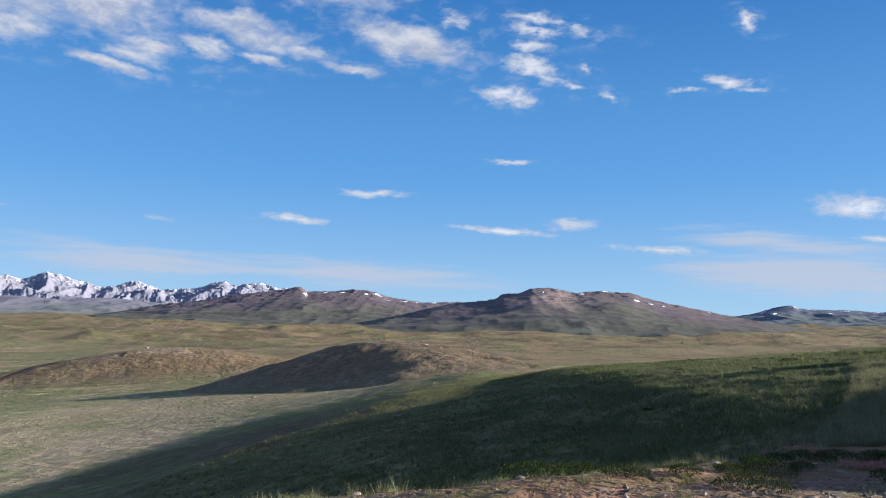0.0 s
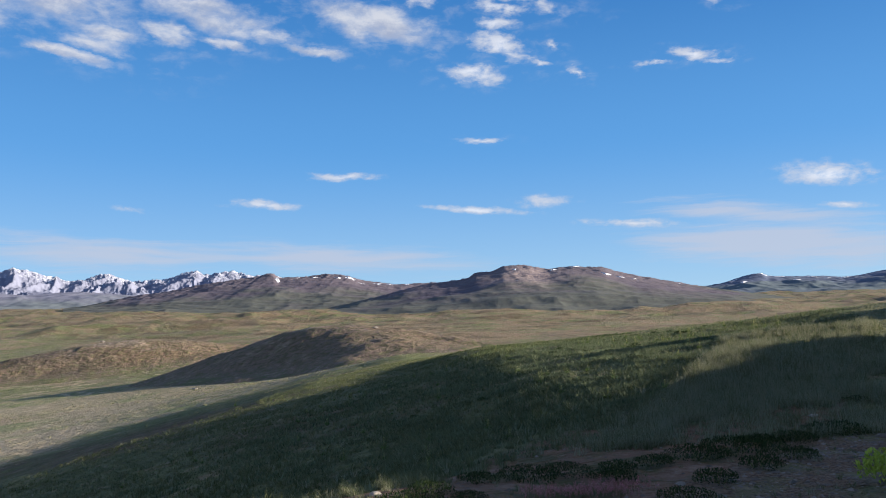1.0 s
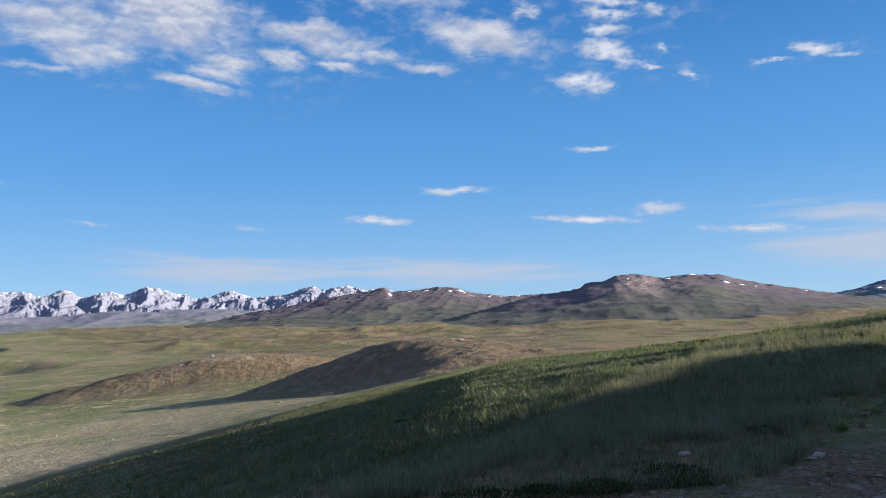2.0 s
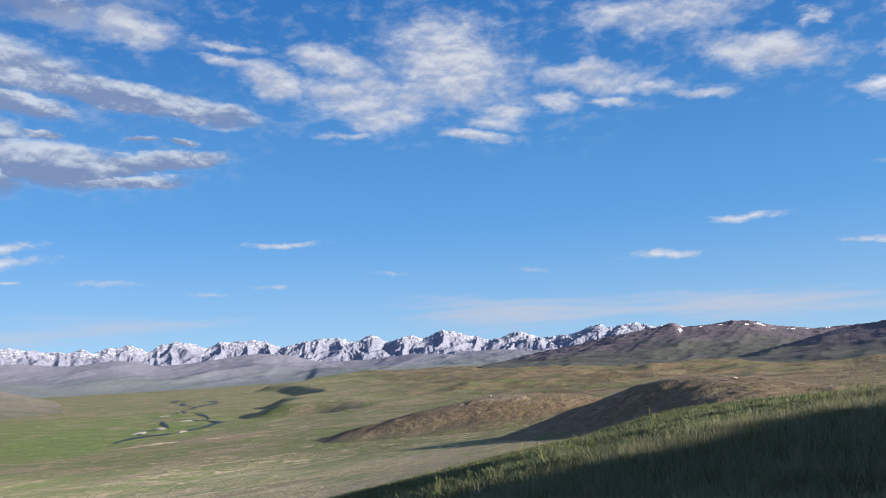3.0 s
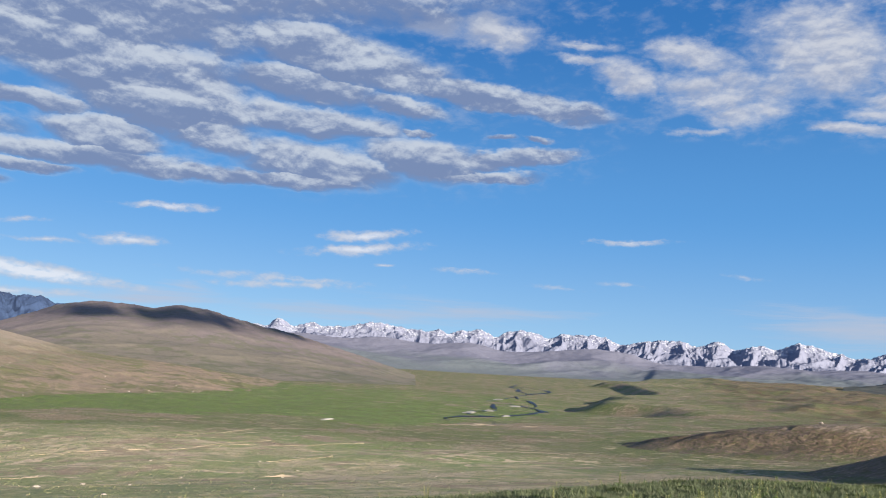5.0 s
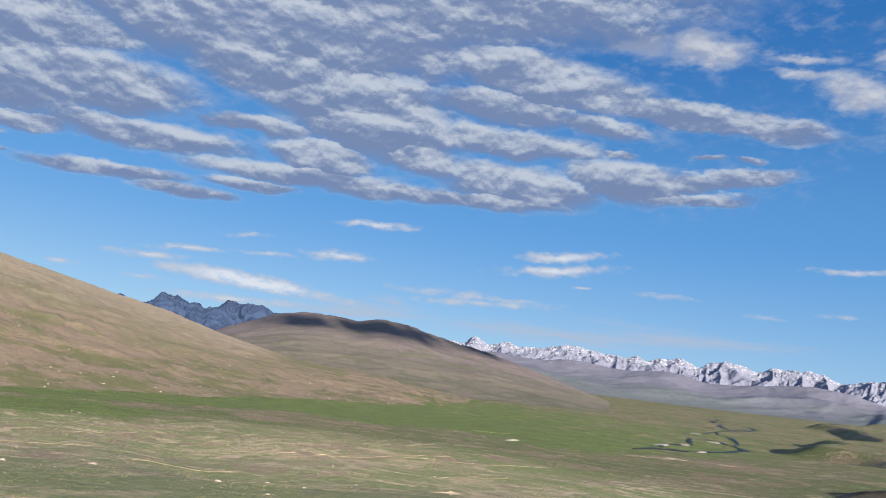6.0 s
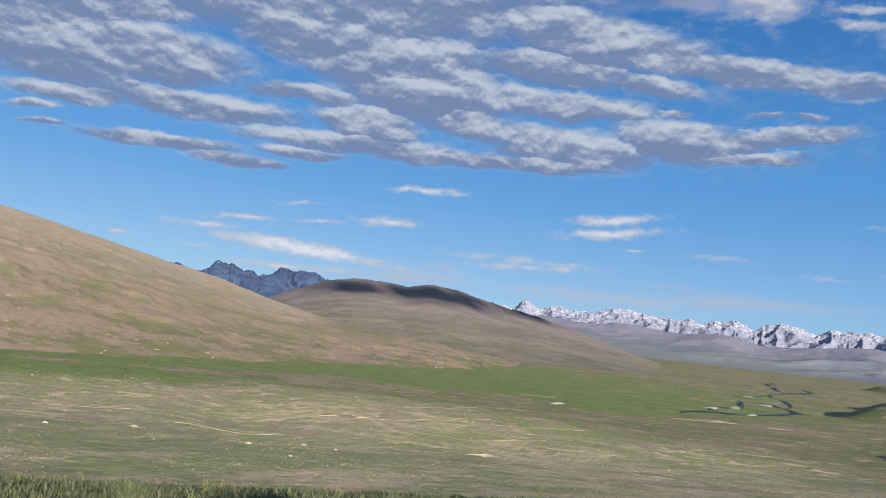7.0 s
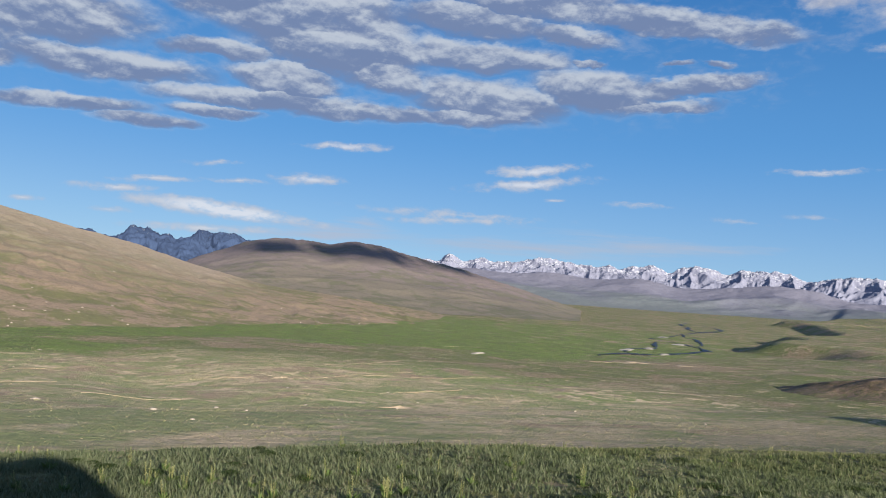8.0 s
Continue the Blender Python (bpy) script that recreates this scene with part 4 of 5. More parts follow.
def height_at(x, y):
    return float(ground_height(np.array([float(x)]), np.array([float(y)]))[0])


def stone(x, y, z, size, label, group):
    ob = new("stone", dice.choice(STONES))
    ob.matrix_world = pose(x, y, z + 0.1 * size, 0, 0, dice.uniform(0, 360)) @ Matrix.Diagonal((size * dice.uniform(0.8, 1.4), size, size * dice.uniform(0.6, 1), 1))
    return tagged(ob, label, "stone", group)


for x, y, size in [(-105, 56, 0.5), (-72, 42, 0.5), (-88, 64, 0.3), (-134, 76, 0.45), (-130, 135, 0.4), (-134, 107, 0.35), (-97, 84, 0.3), (-85, 56, 0.35), (-95, 30, 0.6),
                   (-80, 20, 0.5), (-120, 20, 0.5), (-150, 120, 0.45), (-143, 128, 0.4), (-158, 140, 0.4)]:
    stone(x, y, height_at(x, y), 0.75 * size, "pale grey stone lying on the open plain", "stones on the plain")
for k in range(34):
    x, y = dice.uniform(-230, -50), dice.uniform(10, 210)
    stone(x, y, height_at(x, y), dice.uniform(0.12, 0.28), "small pale stone on the short grass", "stones on the plain")
for x, y, size in [(-3.3, 148, 0.55), (-99, 268, 0.7), (-131, 279, 0.6), (-30, 128, 0.4)]:
    stone(x, y, max(v.co.z for v in bpy.data.objects["earth_mound"].data.vertices if abs(v.co.x - x) < 2 and abs(v.co.y - y) < 2) if y < 160 and y > 130 else
          max([v.co.z for v in bpy.data.objects["earth_mound.001"].data.vertices if abs(v.co.x - x) < 3 and abs(v.co.y - y) < 3] or [height_at(x, y)]),
          size, "pale boulder on a brown earth mound", "boulders on the mounds")
slope_verts = bpy.data.objects["dry_hillside"].data.vertices
for k in range(230):
    i = int(dice.triangular(6, 110, 22)) * 500 + dice.randrange(20, 330)
    v = slope_verts[i].co
    stone(v.x, v.y, v.z, dice.triangular(0.2, 0.95, 0.3), "pale stone on the dry hillside", "stones on the hillside")


# ---- the verge: gravel, rocks ----
def scatter_mesh(name, base_verts, base_faces, places, mat):
    """Many small copies of one little shape, joined into one mesh."""
    base_verts, base_faces = np.array(base_verts, float), np.array(base_faces, int)
    n = len(places)
    rng_ = np.random.default_rng(3)
    x, y, z, size = np.array(places).T
    turn = rng_.uniform(0, 6.28, n)
    c, s_ = np.cos(turn)[:, None], np.sin(turn)[:, None]
    v = base_verts[None] * (1 + 0.35 * rng_.normal(size=(n, len(base_verts), 1)))
    v = v * size[:, None, None] * np.stack([rng_.uniform(0.8, 1.5, n), np.ones(n), rng_.uniform(0.4, 0.7, n)], -1)[:, None, :]
    out = np.stack([v[..., 0] * c - v[..., 1] * s_ + x[:, None], v[..., 0] * s_ + v[..., 1] * c + y[:, None], v[..., 2] + z[:, None]], -1)
    faces = (base_faces[None] + (np.arange(n) * len(base_verts))[:, None, None]).reshape(-1, 3)
    mesh = bpy.data.meshes.new(name)
    mesh.from_pydata(out.reshape(-1, 3).tolist(), [], faces.tolist())
    mesh.materials.append(mat)
    return new(name, mesh)


rng = np.random.default_rng(11)


def along_road(count, near, far, y_low, y_high, x_low=-45, x_high=40):
    """Random places beside the road, by their distance to its left."""
    x, y = rng.uniform(x_low, x_high, count), rng.uniform(y_low, y_high, count)
    side, _ = road_at(x, y)
    keep = (side > near) & (side < far)
    return x[keep], y[keep], side[keep]


def pebble_look(n, p):
    r = n.add("ShaderNodeNewGeometry").outputs["Random Per Island"]
    return n.mix(r, (0.09, 0.07, 0.056), (0.25, 0.21, 0.18)), None


pebble_mat = material("pebble", pebble_look)
OCTA = ([(1, 0, 0), (0, 1, 0), (-1, 0, 0), (0, -1, 0), (0, 0, 0.8), (0, 0, -0.5)], [(0, 1, 4), (1, 2, 4), (2, 3, 4), (3, 0, 4), (1, 0, 5), (2, 1, 5), (3, 2, 5), (0, 3, 5)])
px_, py_, ps_ = along_road(80000, 1.0, 9.6, -4, 17, -14, 18)
keep = (ps_ < 5.0 + 1.4 * (1 - smooth(2, 10, px_))) | (rng.uniform(0, 1, ps_.shape) < 0.06)
px_, py_ = px_[keep], py_[keep]
places = np.stack([px_, py_, ground_height(px_, py_), rng.gamma(2.0, 0.008, len(px_)) + 0.006], -1)
tagged(scatter_mesh("gravel", *OCTA, places, pebble_mat), "loose grey and brown gravel along the dirt road", "gravel", kind="stuff")
for x, y, size in [(4.2, 12.4, 0.14), (3.2, 10.8, 0.08), (5.6, 11.4, 0.10), (2.2, 11.6, 0.14), (7.6, 12.2, 0.10), (1.0, 10.2, 0.12), (9.4, 13.6, 0.12), (6.4, 10.4, 0.08),
                   (-1.0, 9.6, 0.14), (11.4, 16.8, 0.16), (12.8, 16.2, 0.12), (14.2, 18.4, 0.14), (-3.4, 8.2, 0.12), (8.4, 11.0, 0.09)]:
    stone(x, y, height_at(x, y), 0.55 * size, "rough stone on the gravel verge", "stones on the verge")


# ---- grass ----
def blade_look(n, p):
    r = n.add("ShaderNodeNewGeometry").outputs["Random Per Island"]
    wide = n.noise(p, 0.25, 4, 0.6)
    straw = n.ramp(n.math("ADD", n.attribute("straw"), n.math("MULTIPLY", n.math("SUBTRACT", r, 0.5), 0.7)), 0.35, 0.75)
    green_ = n.mix(r, (0.085, 0.10, 0.036), (0.15, 0.16, 0.078))
    green_ = n.mix(n.ramp(wide, 0.4, 0.65), green_, (0.15, 0.165, 0.085))
    return n.mix(straw, green_, (0.27, 0.265, 0.175)), None


def leafy(name, build, through_=0.35):
    """Thin leaves: part of the light goes through them."""
    mat = bpy.data.materials.new(name)
    mat.use_nodes = True
    n = Nodes(mat.node_tree)
    colour, _ = build(n, n.add("ShaderNodeNewGeometry").outputs["Position"])
    front, back_ = n.add("ShaderNodeBsdfDiffuse"), n.add("ShaderNodeBsdfTranslucent")
    for shader in (front, back_):
        n.put(shader.inputs[0], (*colour, 1) if isinstance(colour, tuple) else colour)
    both = n.add("ShaderNodeMixShader")
    both.inputs[0].default_value = through_
    n.put(both.inputs[1], front.outputs[0])
    n.put(both.inputs[2], back_.outputs[0])
    n.put(n.add("ShaderNodeOutputMaterial").inputs[0], both.outputs[0])
    return mat


blade_mat = leafy("grass_blade", blade_look)


def grass(name, x, y, tall, blades, straw, label, spread=0.09, width=0.008, mat=None, droop=(0.25, 0.95)):
    """Tufts of pointed blades standing at the given places."""
    n = len(x)
    z = ground_height(x, y)
    shape_ = (n, blades)
    turn, lean = rng.uniform(0, 2 * math.pi, shape_), rng.uniform(*droop, shape_)
    off, dirn = rng.uniform(0, 1, shape_) ** 0.7 * spread * (tall[:, None] / 0.3), rng.uniform(0, 2 * math.pi, shape_)
    h = tall[:, None] * rng.uniform(0.45, 1.1, shape_)
    bx, by = x[:, None] + off * np.cos(dirn), y[:, None] + off * np.sin(dirn)
    wide = width * (0.7 + tall[:, None] / 0.3) * rng.uniform(0.6, 1.4, shape_)
    ex, ey = -np.sin(turn) * wide, np.cos(turn) * wide
    tx, ty, tz = bx + np.cos(turn) * lean * h, by + np.sin(turn) * lean * h, z[:, None] + h * np.sqrt(1 - lean ** 2 * 0.6)
    low = np.broadcast_to(z[:, None] - 0.02, shape_)
    verts = np.stack([np.stack([bx - ex, by - ey, low], -1), np.stack([bx + ex, by + ey, low], -1), np.stack([tx, ty, tz], -1)], 2).reshape(-1, 3)
    count = n * blades
    mesh = bpy.data.meshes.new(name)
    mesh.vertices.add(count * 3)
    mesh.vertices.foreach_set("co", verts.astype(np.float32).ravel())
    mesh.loops.add(count * 3)
    mesh.loops.foreach_set("vertex_index", np.arange(count * 3, dtype=np.int32))
    mesh.polygons.add(count)
    mesh.polygons.foreach_set("loop_start", np.arange(0, count * 3, 3, dtype=np.int32))
    mesh.attributes.new("straw", "FLOAT", "POINT").data.foreach_set("value", np.repeat(straw, blades * 3).astype(np.float32))
    mesh.update(calc_edges=True)
    mesh.materials.append(mat or blade_mat)
    return tagged(new(name, mesh), label, "grass", kind="stuff")


def patchy(x, y, low):
    """Keeps more places where the sward is thick."""
    thick_ = 0.5 + 0.5 * fractal(x / 1.6, y / 1.6, 3, 81)
    return rng.uniform(0, 1, x.shape) < low + (1 - low) * smooth(0.25, 0.75, thick_)


gx_, gy_, gs = along_road(230000, 3.4, 17, 6, 62, -22, 30)
keep = patchy(gx_, gy_, 0.3) & ((gs > 9.0) | ((gy_ > 17.5) & (gs > 4 - 0.1 * (gy_ - 17))) | (rng.uniform(0, 1, gs.shape) < 0.03))
gx_, gy_, gs = gx_[keep], gy_[keep], gs[keep]
grass("sward", gx_, gy_, (rng.gamma(6, 0.010, len(gx_)) + 0.03) * (1 - 0.4 * smooth(23, 28, gy_)), 15, rng.uniform(0, 0.42, len(gx_)) + 0.5 * smooth(23, 28, gy_), "short green grass tufts on the near slope", 0.12, 0.0045)
gx_, gy_, gs = along_road(170000, 17, 34, 8, 85, -42, 30)
keep = patchy(gx_, gy_, 0.3) & (rng.uniform(0, 1, gs.shape) < smooth(-26, -12, gx_))
gx_, gy_ = gx_[keep], gy_[keep]
grass("sward", gx_, gy_, rng.gamma(6, 0.015, len(gx_)) + 0.04, 7, rng.uniform(0, 0.42, len(gx_)), "short green grass further down the slope", 0.2, 0.008)
gx_, gy_, gs = along_road(85000, 8.5, 30, 6, 64, -26, 30)
clumped = 0.5 + 0.5 * fractal(gx_ / 2.4, gy_ / 2.4, 3, 83)
keep = rng.uniform(0, 1, gs.shape) < 0.12 + 0.75 * smooth(0.45, 0.8, clumped)
gx_, gy_, gs = gx_[keep], gy_[keep], gs[keep]
grass("tussock_grass", gx_, gy_, (rng.gamma(5, 0.021, len(gx_)) + 0.05) * (1 - 0.55 * smooth(23, 29, gy_)), 20, rng.uniform(0.05, 0.5, len(gx_)) + 0.45 * (rng.uniform(0, 1, len(gx_)) < 0.12), "taller olive grass tussocks on the near slope", 0.10, 0.006)
gx_, gy_, gs = along_road(30000, 4.2, 8.4, 15, 27, 7, 22)
keep = patchy(gx_, gy_, 0.12)
gx_, gy_ = gx_[keep], gy_[keep]
grass("feather_grass", gx_, gy_, rng.gamma(9, 0.016, len(gx_)) + 0.06, 30, rng.uniform(0.3, 0.95, len(gx_)), "tall straw-coloured feather grass along the dirt road", 0.13, 0.0034)
gx_, gy_, gs = along_road(12000, 4.8, 9.0, 15.5, 60, 0, 30)
keep = patchy(gx_, gy_, 0.1)
gx_, gy_ = gx_[keep], gy_[keep]
grass("feather_grass", gx_, gy_, rng.gamma(9, 0.0125, len(gx_)) + 0.05, 32, rng.uniform(0.0, 0.6, len(gx_)), "pale feather grass along the roadside", 0.09, 0.003)
gx_, gy_, gs = along_road(16000, 5.5, 13, 27, 46, 12.5, 26)
keep = patchy(gx_, gy_, 0.25)
gx_, gy_ = gx_[keep], gy_[keep]
grass("feather_grass", gx_, gy_, rng.gamma(8, 0.0052, len(gx_)) + 0.02, 30, rng.uniform(0.1, 0.52, len(gx_)), "short grey-green grass on the brow of the slope", 0.2, 0.0032)
mat_leaf = leafy("mat_leaf", lambda n, p: (n.mix(n.add("ShaderNodeNewGeometry").outputs["Random Per Island"], n.mix(n.ramp(n.noise(p, 0.7, 4, 0.6), 0.38, 0.62), (0.045, 0.066, 0.03), (0.115, 0.14, 0.07)), (0.19, 0.215, 0.125)), None))
gx_, gy_, gs = along_road(70000, 4.5, 17, 16, 48, 2, 26)
keep = patchy(gx_, gy_, 0.12)
gx_, gy_ = gx_[keep], gy_[keep]
grass("leafy_mats", gx_, gy_, rng.gamma(7, 0.009, len(gx_)) + 0.03, 16, np.zeros(len(gx_)), "low leafy green herbs between the grass on the brow", 0.42, 0.011, mat_leaf, (0.6, 1.25))
dark_leaf = leafy("dark_leaf", lambda n, p: (n.mix(n.add("ShaderNodeNewGeometry").outputs["Random Per Island"], (0.05, 0.072, 0.032), (0.14, 0.165, 0.08)), None))
gx_, gy_, gs = along_road(15000, 8.0, 22, 36, 62, -4, 18)
keep = patchy(gx_, gy_, 0.0) & (rng.uniform(0, 1, gs.shape) < smooth(36, 41, gy_))
gx_, gy_ = gx_[keep], gy_[keep]
grass("leafy_mats", gx_, gy_, rng.gamma(7, 0.011, len(gx_)) + 0.03, 18, np.zeros(len(gx_)), "dark green broad-leaved herbs growing on the brow", 0.42, 0.018, dark_leaf, (0.4, 1.2))
gx_, gy_, gs = along_road(40000, 9.0, 24, 8, 40, -16, 22)
keep = patchy(gx_, gy_, 0.1)
gx_, gy_ = gx_[keep], gy_[keep]
grass("leafy_mats", gx_, gy_, rng.gamma(7, 0.012, len(gx_)) + 0.03, 12, np.zeros(len(gx_)), "low leafy green herbs over the shaded slope", 0.42, 0.016, mat_leaf, (0.5, 1.2))
gx_, gy_, gs = along_road(9000, 8.4, 11.0, 4, 19, -12, 14)
keep = patchy(gx_, gy_, 0.02)
gx_, gy_ = gx_[keep], gy_[keep]
grass("feather_grass", gx_, gy_, rng.gamma(8, 0.013, len(gx_)) + 0.05, 30, rng.uniform(0.2, 0.7, len(gx_)), "pale grass tufts on the soil edge", 0.09, 0.003)
gx_, gy_, gs = along_road(6000, 3.0, 9.0, -2, 16, -12, 14)
keep = patchy(gx_, gy_, 0.0) & (rng.uniform(0, 1, gs.shape) < 0.5)
gx_, gy_ = gx_[keep], gy_[keep]
grass("verge_grass", gx_, gy_, rng.gamma(6, 0.010, len(gx_)) + 0.02, 26, rng.uniform(0.1, 0.7, len(gx_)), "thin low grass between the gravel", 0.16, 0.003)


# ---- low cushions and pebbles on the plain ----
def over_plain(count, seed):
    """Random places on the plain below the slope, thicker near its foot and in patches."""
    local = np.random.default_rng(seed)
    far_, az_ = 34 + 230 * local.uniform(0, 1, count) ** 1.2, np.radians(local.uniform(8, 108, count))
    x, y = VIEW[0] - far_ * np.sin(az_), VIEW[1] + far_ * np.cos(az_)
    thick_ = 0.5 + 0.5 * fractal(x / 9, y / 9, 3, 85)
    keep_ = (local.uniform(0, 1, count) < 0.15 + 0.85 * smooth(0.4, 0.75, thick_)) & (y < 128)
    return x[keep_], y[keep_], far_[keep_] / 90, local


def cushion_look(n, p):
    island = n.add("ShaderNodeNewGeometry").outputs["Random Per Island"]
    return n.mix(island, (0.12, 0.135, 0.055), (0.215, 0.19, 0.115)), None


PYRAMID = ([(1, 0, -0.1), (0, 1, -0.1), (-1, 0, -0.1), (0, -1, -0.1), (0, 0, 0.8)], [(0, 1, 4), (1, 2, 4), (2, 3, 4), (3, 0, 4)])
tx_, ty_, grow, local = over_plain(110000, 31)
places = np.stack([tx_, ty_, ground_height(tx_, ty_), (local.gamma(3.0, 0.016, len(tx_)) + 0.025) * grow ** 0.7], -1)
tagged(scatter_mesh("cushion_plants", *PYRAMID, places, material("cushion_plants", cushion_look)), "low olive cushion plants scattered over the dry plain", "plants", kind="stuff")
tx_, ty_, grow, local = over_plain(2200, 37)
places = np.stack([tx_, ty_, ground_height(tx_, ty_), (local.gamma(2.0, 0.018, len(tx_)) + 0.02) * grow], -1)
tagged(scatter_mesh("scattered_pebbles", *OCTA, places, stone_mat), "small pale pebbles scattered over the plain", "pebbles", kind="stuff")


# ---- herbs, bushes and flowers ----
def part(name, bm, mat, parent, label=""):
    mesh = bpy.data.meshes.new(name)
    bm.to_mesh(mesh)
    bm.free()
    mesh.materials.append(mat)
    ob = new(name, mesh)
    ob.parent = parent
    return tagged(ob, label) if label else ob


def leaf(bm, root, tip, width, sag=0.0):
    """One pointed leaf, folded along its middle."""
    root, tip = Vector(root), Vector(tip)
    way = tip - root
    across = way.cross(Vector((0, 0, 1)))
    across = across.normalized() * width if across.length > 1e-5 else Vector((width, 0, 0))
    mid = root + way * 0.45 + Vector((0, 0, -sag))
    up = Vector((0, 0, width * 0.4))
    a, b, c, d, e = (bm.verts.new(v) for v in (root, mid + across + up, tip, mid - across + up, mid))
    for face in ((a, e, b), (b, e, c), (a, d, e), (d, c, e)):
        bm.faces.new(face)


def stalk(bm, foot_, head, thick):
    """A thin tapering stem."""
    foot_, head = Vector(foot_), Vector(head)
    ring = []
    for where, r in ((foot_, thick), ((foot_ + head) / 2, thick * 0.8), (head, thick * 0.4)):
        ring.append([bm.verts.new(where + Vector((r * math.cos(a), r * math.sin(a), 0))) for a in (0, 2.1, 4.2)])
    for low, high in zip(ring, ring[1:]):
        for k in range(3):
            bm.faces.new((low[k], low[(k + 1) % 3], high[(k + 1) % 3], high[k]))


def speckled(a, b):
    return lambda n, p: (n.mix(n.add("ShaderNodeNewGeometry").outputs["Random Per Island"], a, b), None)


herb_leaf = leafy("herb_leaf", speckled((0.07, 0.12, 0.035), (0.15, 0.20, 0.07)))
dark_leaf = leafy("dark_leaf", speckled((0.022, 0.038, 0.014), (0.05, 0.07, 0.026)), 0.2)
lime_leaf = leafy("lime_leaf", speckled((0.28, 0.36, 0.05), (0.45, 0.50, 0.10)))
stem_mat = leafy("stem", speckled((0.14, 0.15, 0.06), (0.20, 0.19, 0.09)), 0.1)
pink_petal = leafy("pink_petal", speckled((0.50, 0.16, 0.20), (0.66, 0.32, 0.34)))
yellow_petal = leafy("yellow_petal", speckled((0.26, 0.28, 0.09), (0.40, 0.40, 0.20)))
plant_dice = random.Random(21)


def around(a, r, z):
    return Vector((r * math.cos(a), r * math.sin(a), z))


def herb(tall, spikes):
    """A leafy herb: a rosette of broad leaves and upright flowering stalks."""
    ob = tagged(new("herb"), "leafy green herb with pale yellow flower stalks on the grassy slope", "plant", "herbs on the slope")
    bm = bmesh.new()
    for k in range(22):
        a, r = plant_dice.uniform(0, 6.28), plant_dice.uniform(0.08, 0.2)
        leaf(bm, around(a, 0.015, 0.01), around(a, r, plant_dice.uniform(0.05, 0.17)), plant_dice.uniform(0.015, 0.03), 0.0)
    part("foliage", bm, herb_leaf, ob)
    for k in range(spikes):
        a = plant_dice.uniform(0, 6.28)
        head = around(a, plant_dice.uniform(0.01, 0.09), tall * plant_dice.uniform(0.7, 1.0))
        bm = bmesh.new()
        stalk(bm, around(a, 0.02, -0.03), head, 0.006)
        stem = part("stalk", bm, stem_mat, ob)
        bm = bmesh.new()
        for m in range(16):
            z = head.z * (0.45 + 0.55 * m / 15)
            b = m * 2.4
            where = Vector((head.x * z / head.z, head.y * z / head.z, z))
            leaf(bm, where, where + around(b, 0.035 * (1.25 - 0.6 * m / 15), 0.02), 0.011)
        part("blossom", bm, yellow_petal if k % 2 == 0 else herb_leaf, stem, "pale yellow blossom")
    return ob


HERBS = [herb(0.38, 2), herb(0.30, 3), herb(0.24, 1), herb(0.45, 3)]
HERB_SPOTS = [(12.3, 23.2), (11.7, 24.7), (8.4, 26.2), (12.0, 21.2), (13.5, 17.4), (8.1, 22.5), (12.4, 23.8), (8.0, 25.1), (12.7, 25.9), (4.8, 20.4), (9.1, 18.5), (-5.8, 49.3)]


def stand(ob, x, y, size):
    return pose(x, y, height_at(x, y) - 0.01, 0, 0, plant_dice.uniform(0, 360)) @ Matrix.Scale(size, 4)


spots = list(HERB_SPOTS)
while len(spots) < 170:
    brow = len(spots) > 110
    x, y = (plant_dice.uniform(11, 20), plant_dice.uniform(27, 38)) if brow else (plant_dice.uniform(-6, 24), plant_dice.uniform(14, 52))
    side = float(road_at(np.array([x]), np.array([y]))[0][0])
    if (6.0 if brow else 7.5) < side < 26:
        spots.append((x, y))
for k, (x, y) in enumerate(spots):
    source = HERBS[k % 4]
    m = stand(source, x, y, plant_dice.uniform(0.5, 0.9))
    if k < 4:
        source.matrix_world = m
    else:
        copy = copy_thing(source, m)
        copy.scale = (m.to_scale())


def bush(radius, tall, leaves, mat, name, label, group, upright=0.3, size=0.035):
    """A low rounded bush of many small leaves on short stems."""
    ob = tagged(new(name), label, "bush", group)
    bm = bmesh.new()
    for k in range(leaves):
        a, q = plant_dice.uniform(0, 6.28), plant_dice.uniform(0, 1)
        r = radius * math.sqrt(plant_dice.uniform(0, 1)) * (0.85 + 0.3 * noise.noise(Vector((a, radius * 9, 1))))
        z = tall * (1 - (r / radius / 1.2) ** 2) * (0.35 + 0.65 * q)
        root = around(a, r, max(z, 0.01))
        tip_ = root + Vector((plant_dice.uniform(-1, 1), plant_dice.uniform(-1, 1), plant_dice.uniform(upright, 1.3))).normalized() * size * plant_dice.uniform(0.7, 1.6)
        leaf(bm, root, tip_, size * 0.28)
    part("foliage", bm, mat, ob)
    for k in range(5):
        bm = bmesh.new()
        a = plant_dice.uniform(0, 6.28)
        stalk(bm, around(a, 0.03, -0.04), around(a, radius * plant_dice.uniform(0.2, 0.6), tall * 0.7), 0.008)
        part("stem", bm, stem_mat, ob)
    return ob


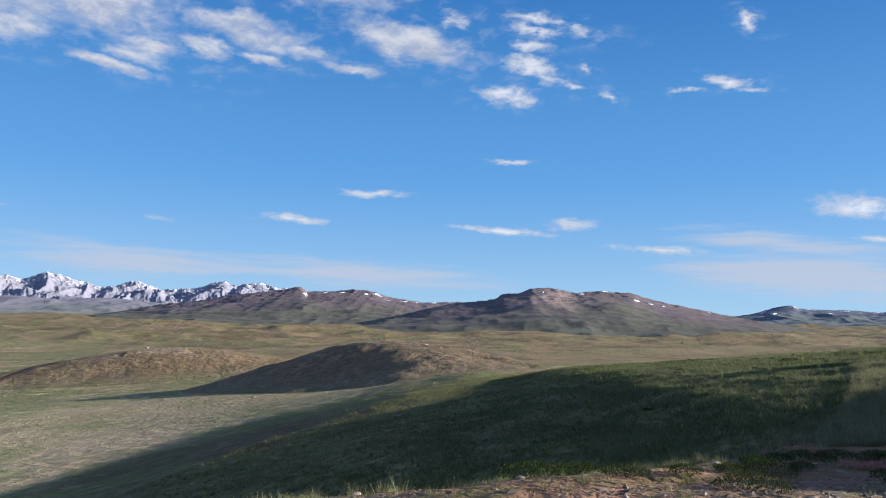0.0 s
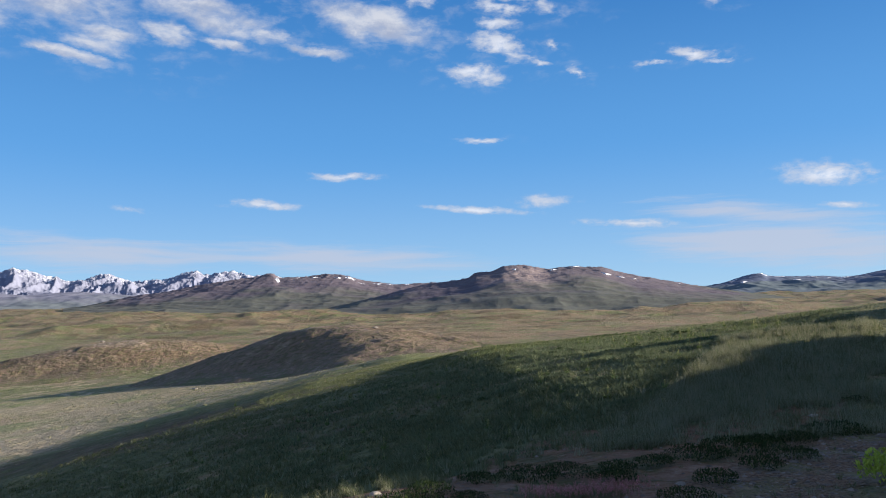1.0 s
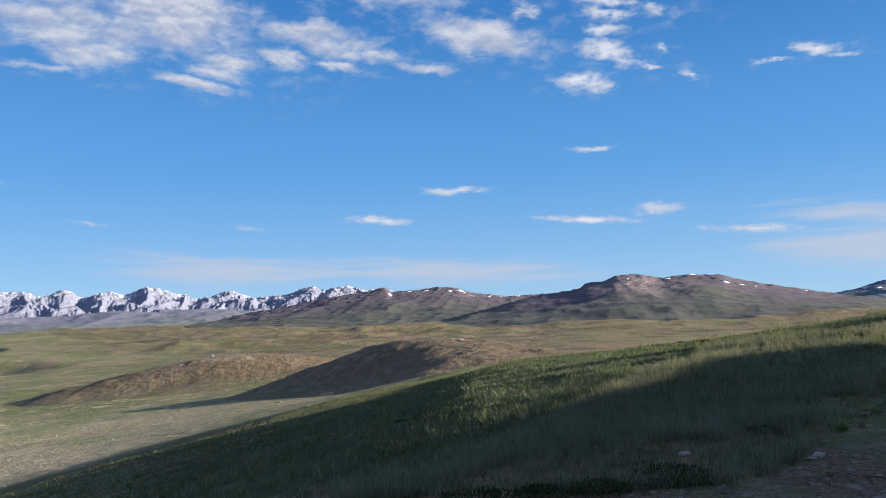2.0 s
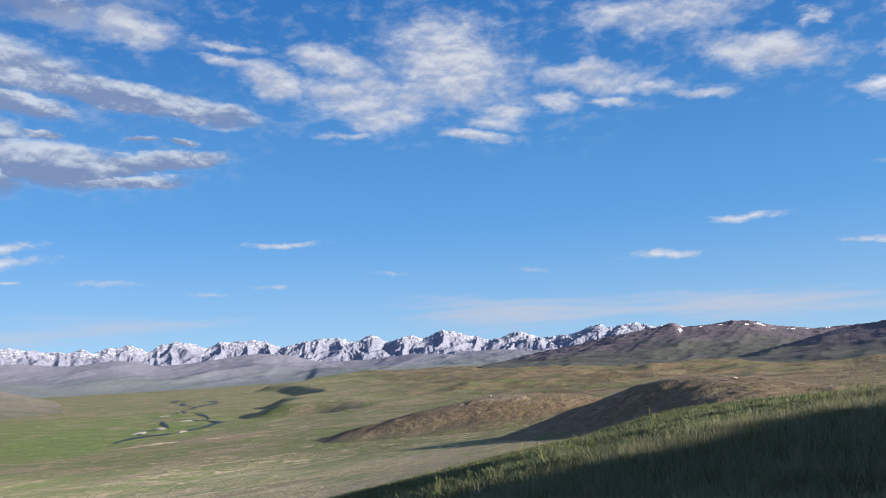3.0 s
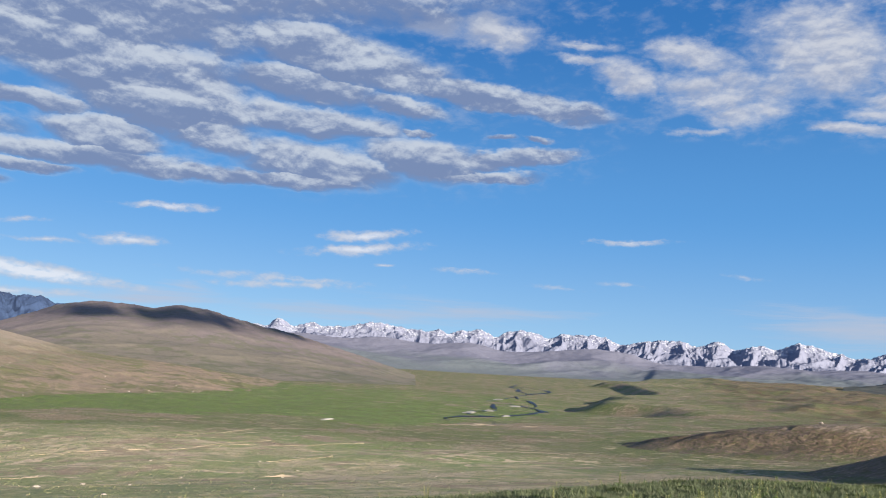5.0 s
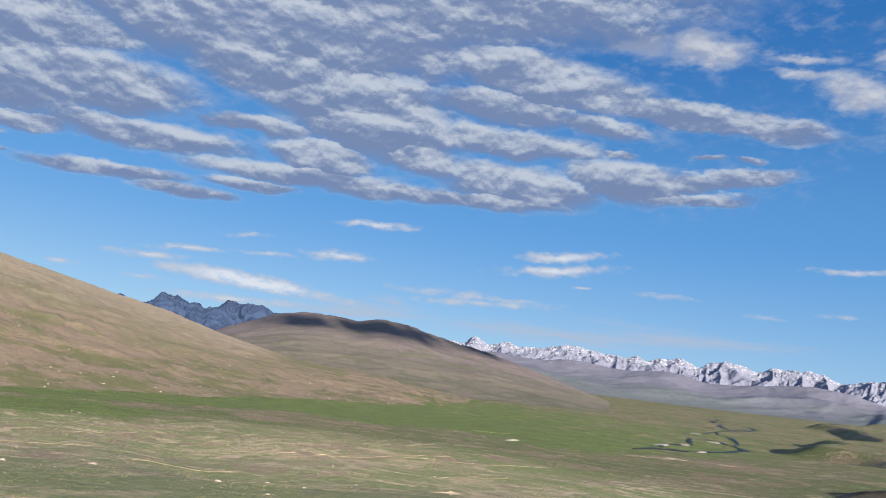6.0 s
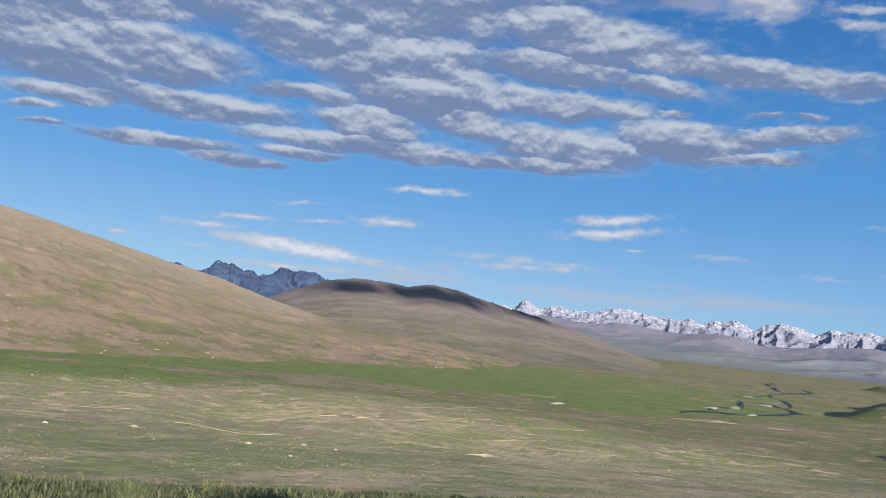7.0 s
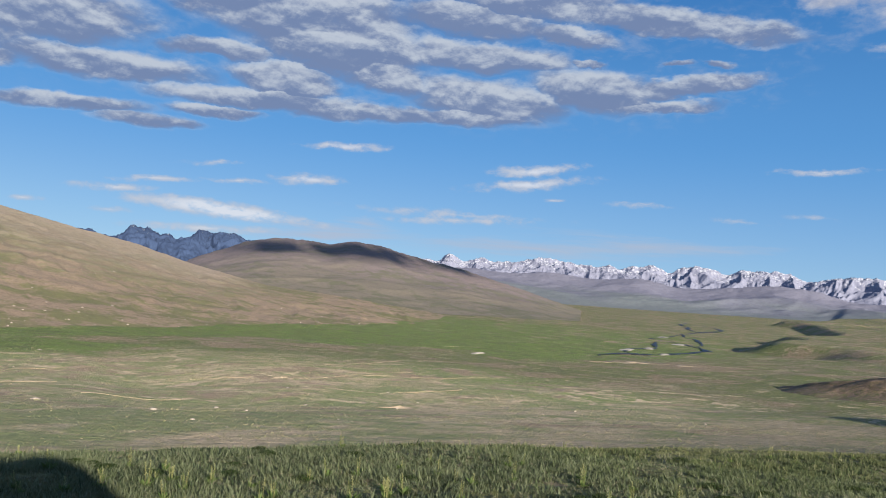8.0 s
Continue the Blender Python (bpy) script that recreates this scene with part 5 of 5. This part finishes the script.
dark = [bush(0.46, 0.17, 1300, dark_leaf, "cushion_bush", "low dark green cushion bush on the soil verge", "dark bushes on the verge", 0.3, 0.024),
        bush(0.30, 0.13, 800, dark_leaf, "cushion_bush", "small dark green cushion bush on the soil verge", "dark bushes on the verge", 0.3, 0.022)]
DARK_SPOTS = [(6.0, 13.2), (7.2, 13.4), (9.0, 14.2), (9.6, 14.7), (6.5, 13.3), (7.7, 13.5), (8.4, 13.9), (5.4, 13.0), (10.2, 15.0), (4.0, 11.2), (4.6, 11.4), (3.2, 10.6),
              (2.4, 10.4), (5.2, 11.7), (1.2, 10.6), (8.0, 12.2), (-1.2, 10.4), (12.6, 17.6), (11.0, 15.3), (7.0, 12.9), (5.8, 10.2), (6.6, 10.8), (3.6, 9.4), (8.8, 12.9), (9.4, 13.4), (4.8, 12.4), (2.0, 11.8), (0.2, 11.2), (7.4, 11.4)]
for k, (x, y) in enumerate(DARK_SPOTS):
    m = stand(dark[k % 2], x, y, plant_dice.uniform(0.8, 1.3))
    if k < 2:
        dark[k].matrix_world = m
    else:
        copy_thing(dark[k % 2], m).scale = m.to_scale()
for k in range(70):
    x, y = plant_dice.uniform(4, 24), plant_dice.uniform(24, 46)
    side = float(road_at(np.array([x]), np.array([y]))[0][0])
    if 8.5 < side < 19:
        m = stand(dark[1], x, y, plant_dice.uniform(0.5, 1.0))
        copy_thing(dark[1], m).scale = m.to_scale()
lime = bush(0.34, 0.42, 460, lime_leaf, "lime_shrub", "bright yellow-green leafy shrub beside the gravel road", "", 0.8, 0.06)
m = stand(lime, 9.6, 11.6, 1.0)
lime.matrix_world = m


def flowers(label):
    """A clump of small pink flower spikes."""
    ob = tagged(new("flower_clump"), label, "flowers", "pink flowers on the verge")
    bm, petals = bmesh.new(), bmesh.new()
    for k in range(46):
        x, y, z = plant_dice.gauss(0, 0.16), plant_dice.gauss(0, 0.10), plant_dice.uniform(0.10, 0.2)
        stalk(bm, (x, y, -0.02), (x * 1.1, y * 1.1, z), 0.003)
        for j in range(7):
            where = Vector((x * 1.1, y * 1.1, z * (0.6 + 0.06 * j)))
            leaf(petals, where, where + around(j * 2.4, 0.02, 0.012), 0.007)
    tagged(part("stem", bm, stem_mat, ob), kind="stuff")
    tagged(part("blossom", petals, pink_petal, ob, "pink blossoms"), kind="stuff")
    return ob


pink = flowers("clump of small pink flowers on the gravel verge")
for k in range(8):
    x, y = 5.9 + 0.16 * k, 11.7 + 0.07 * k + plant_dice.uniform(-0.12, 0.12)
    m = stand(pink, x, y, plant_dice.uniform(0.6, 0.9))
    if k == 0:
        pink.matrix_world = m
    else:
        copy_thing(pink, m).scale = m.to_scale()


# ---- the cloud whose shade lies on the dome hill ----
def cloud_look(n, p):
    return n.mix(n.noise(p, 0.01, 4, 0.6), (0.78, 0.79, 0.82), (0.88, 0.88, 0.9)), None


def cloud(centre, long, wide, high, label):
    bm = bmesh.new()
    for k in range(26):
        u, v = plant_dice.uniform(-1, 1), plant_dice.uniform(-1, 1)
        r = high * plant_dice.uniform(0.5, 0.9) * (1.1 - 0.5 * abs(u))
        made = bmesh.ops.create_icosphere(bm, subdivisions=3, radius=r)
        for vert in made["verts"]:
            d = vert.co.normalized()
            vert.co *= 1 + 0.25 * noise.noise(d * 2.2 + Vector((k, 0, 0))) + 0.1 * noise.noise(d * 6)
            vert.co.z *= 0.8
            vert.co += Vector((u * long, v * wide, plant_dice.uniform(0, 0.01)))
    mesh = bpy.data.meshes.new("cloud")
    bm.to_mesh(mesh)
    bm.free()
    mesh.polygons.foreach_set("use_smooth", np.ones(len(mesh.polygons), dtype=bool))
    mist = material("cloud", cloud_look, 1.0)
    body = next(k for k in mist.node_tree.nodes if k.type == "BSDF_PRINCIPLED")
    body.inputs["Alpha"].default_value = 0.10
    mesh.materials.append(mist)
    ob = new("cloud", mesh)
    ob.matrix_world = centre
    return tagged(ob, label, "cloud")


top_of_dome = Vector((23 - 1690 * math.sin(radians(69.5)), 27 + 1690 * math.cos(radians(69.5)), 92.0))
over = top_of_dome + heading(SUN_AZIMUTH, SUN_ELEVATION) * 3300
cloud(pose(over.x, over.y, over.z - 42, 0, 0, 72), 340, 70, 92, "white drifting cloud high over the plain")
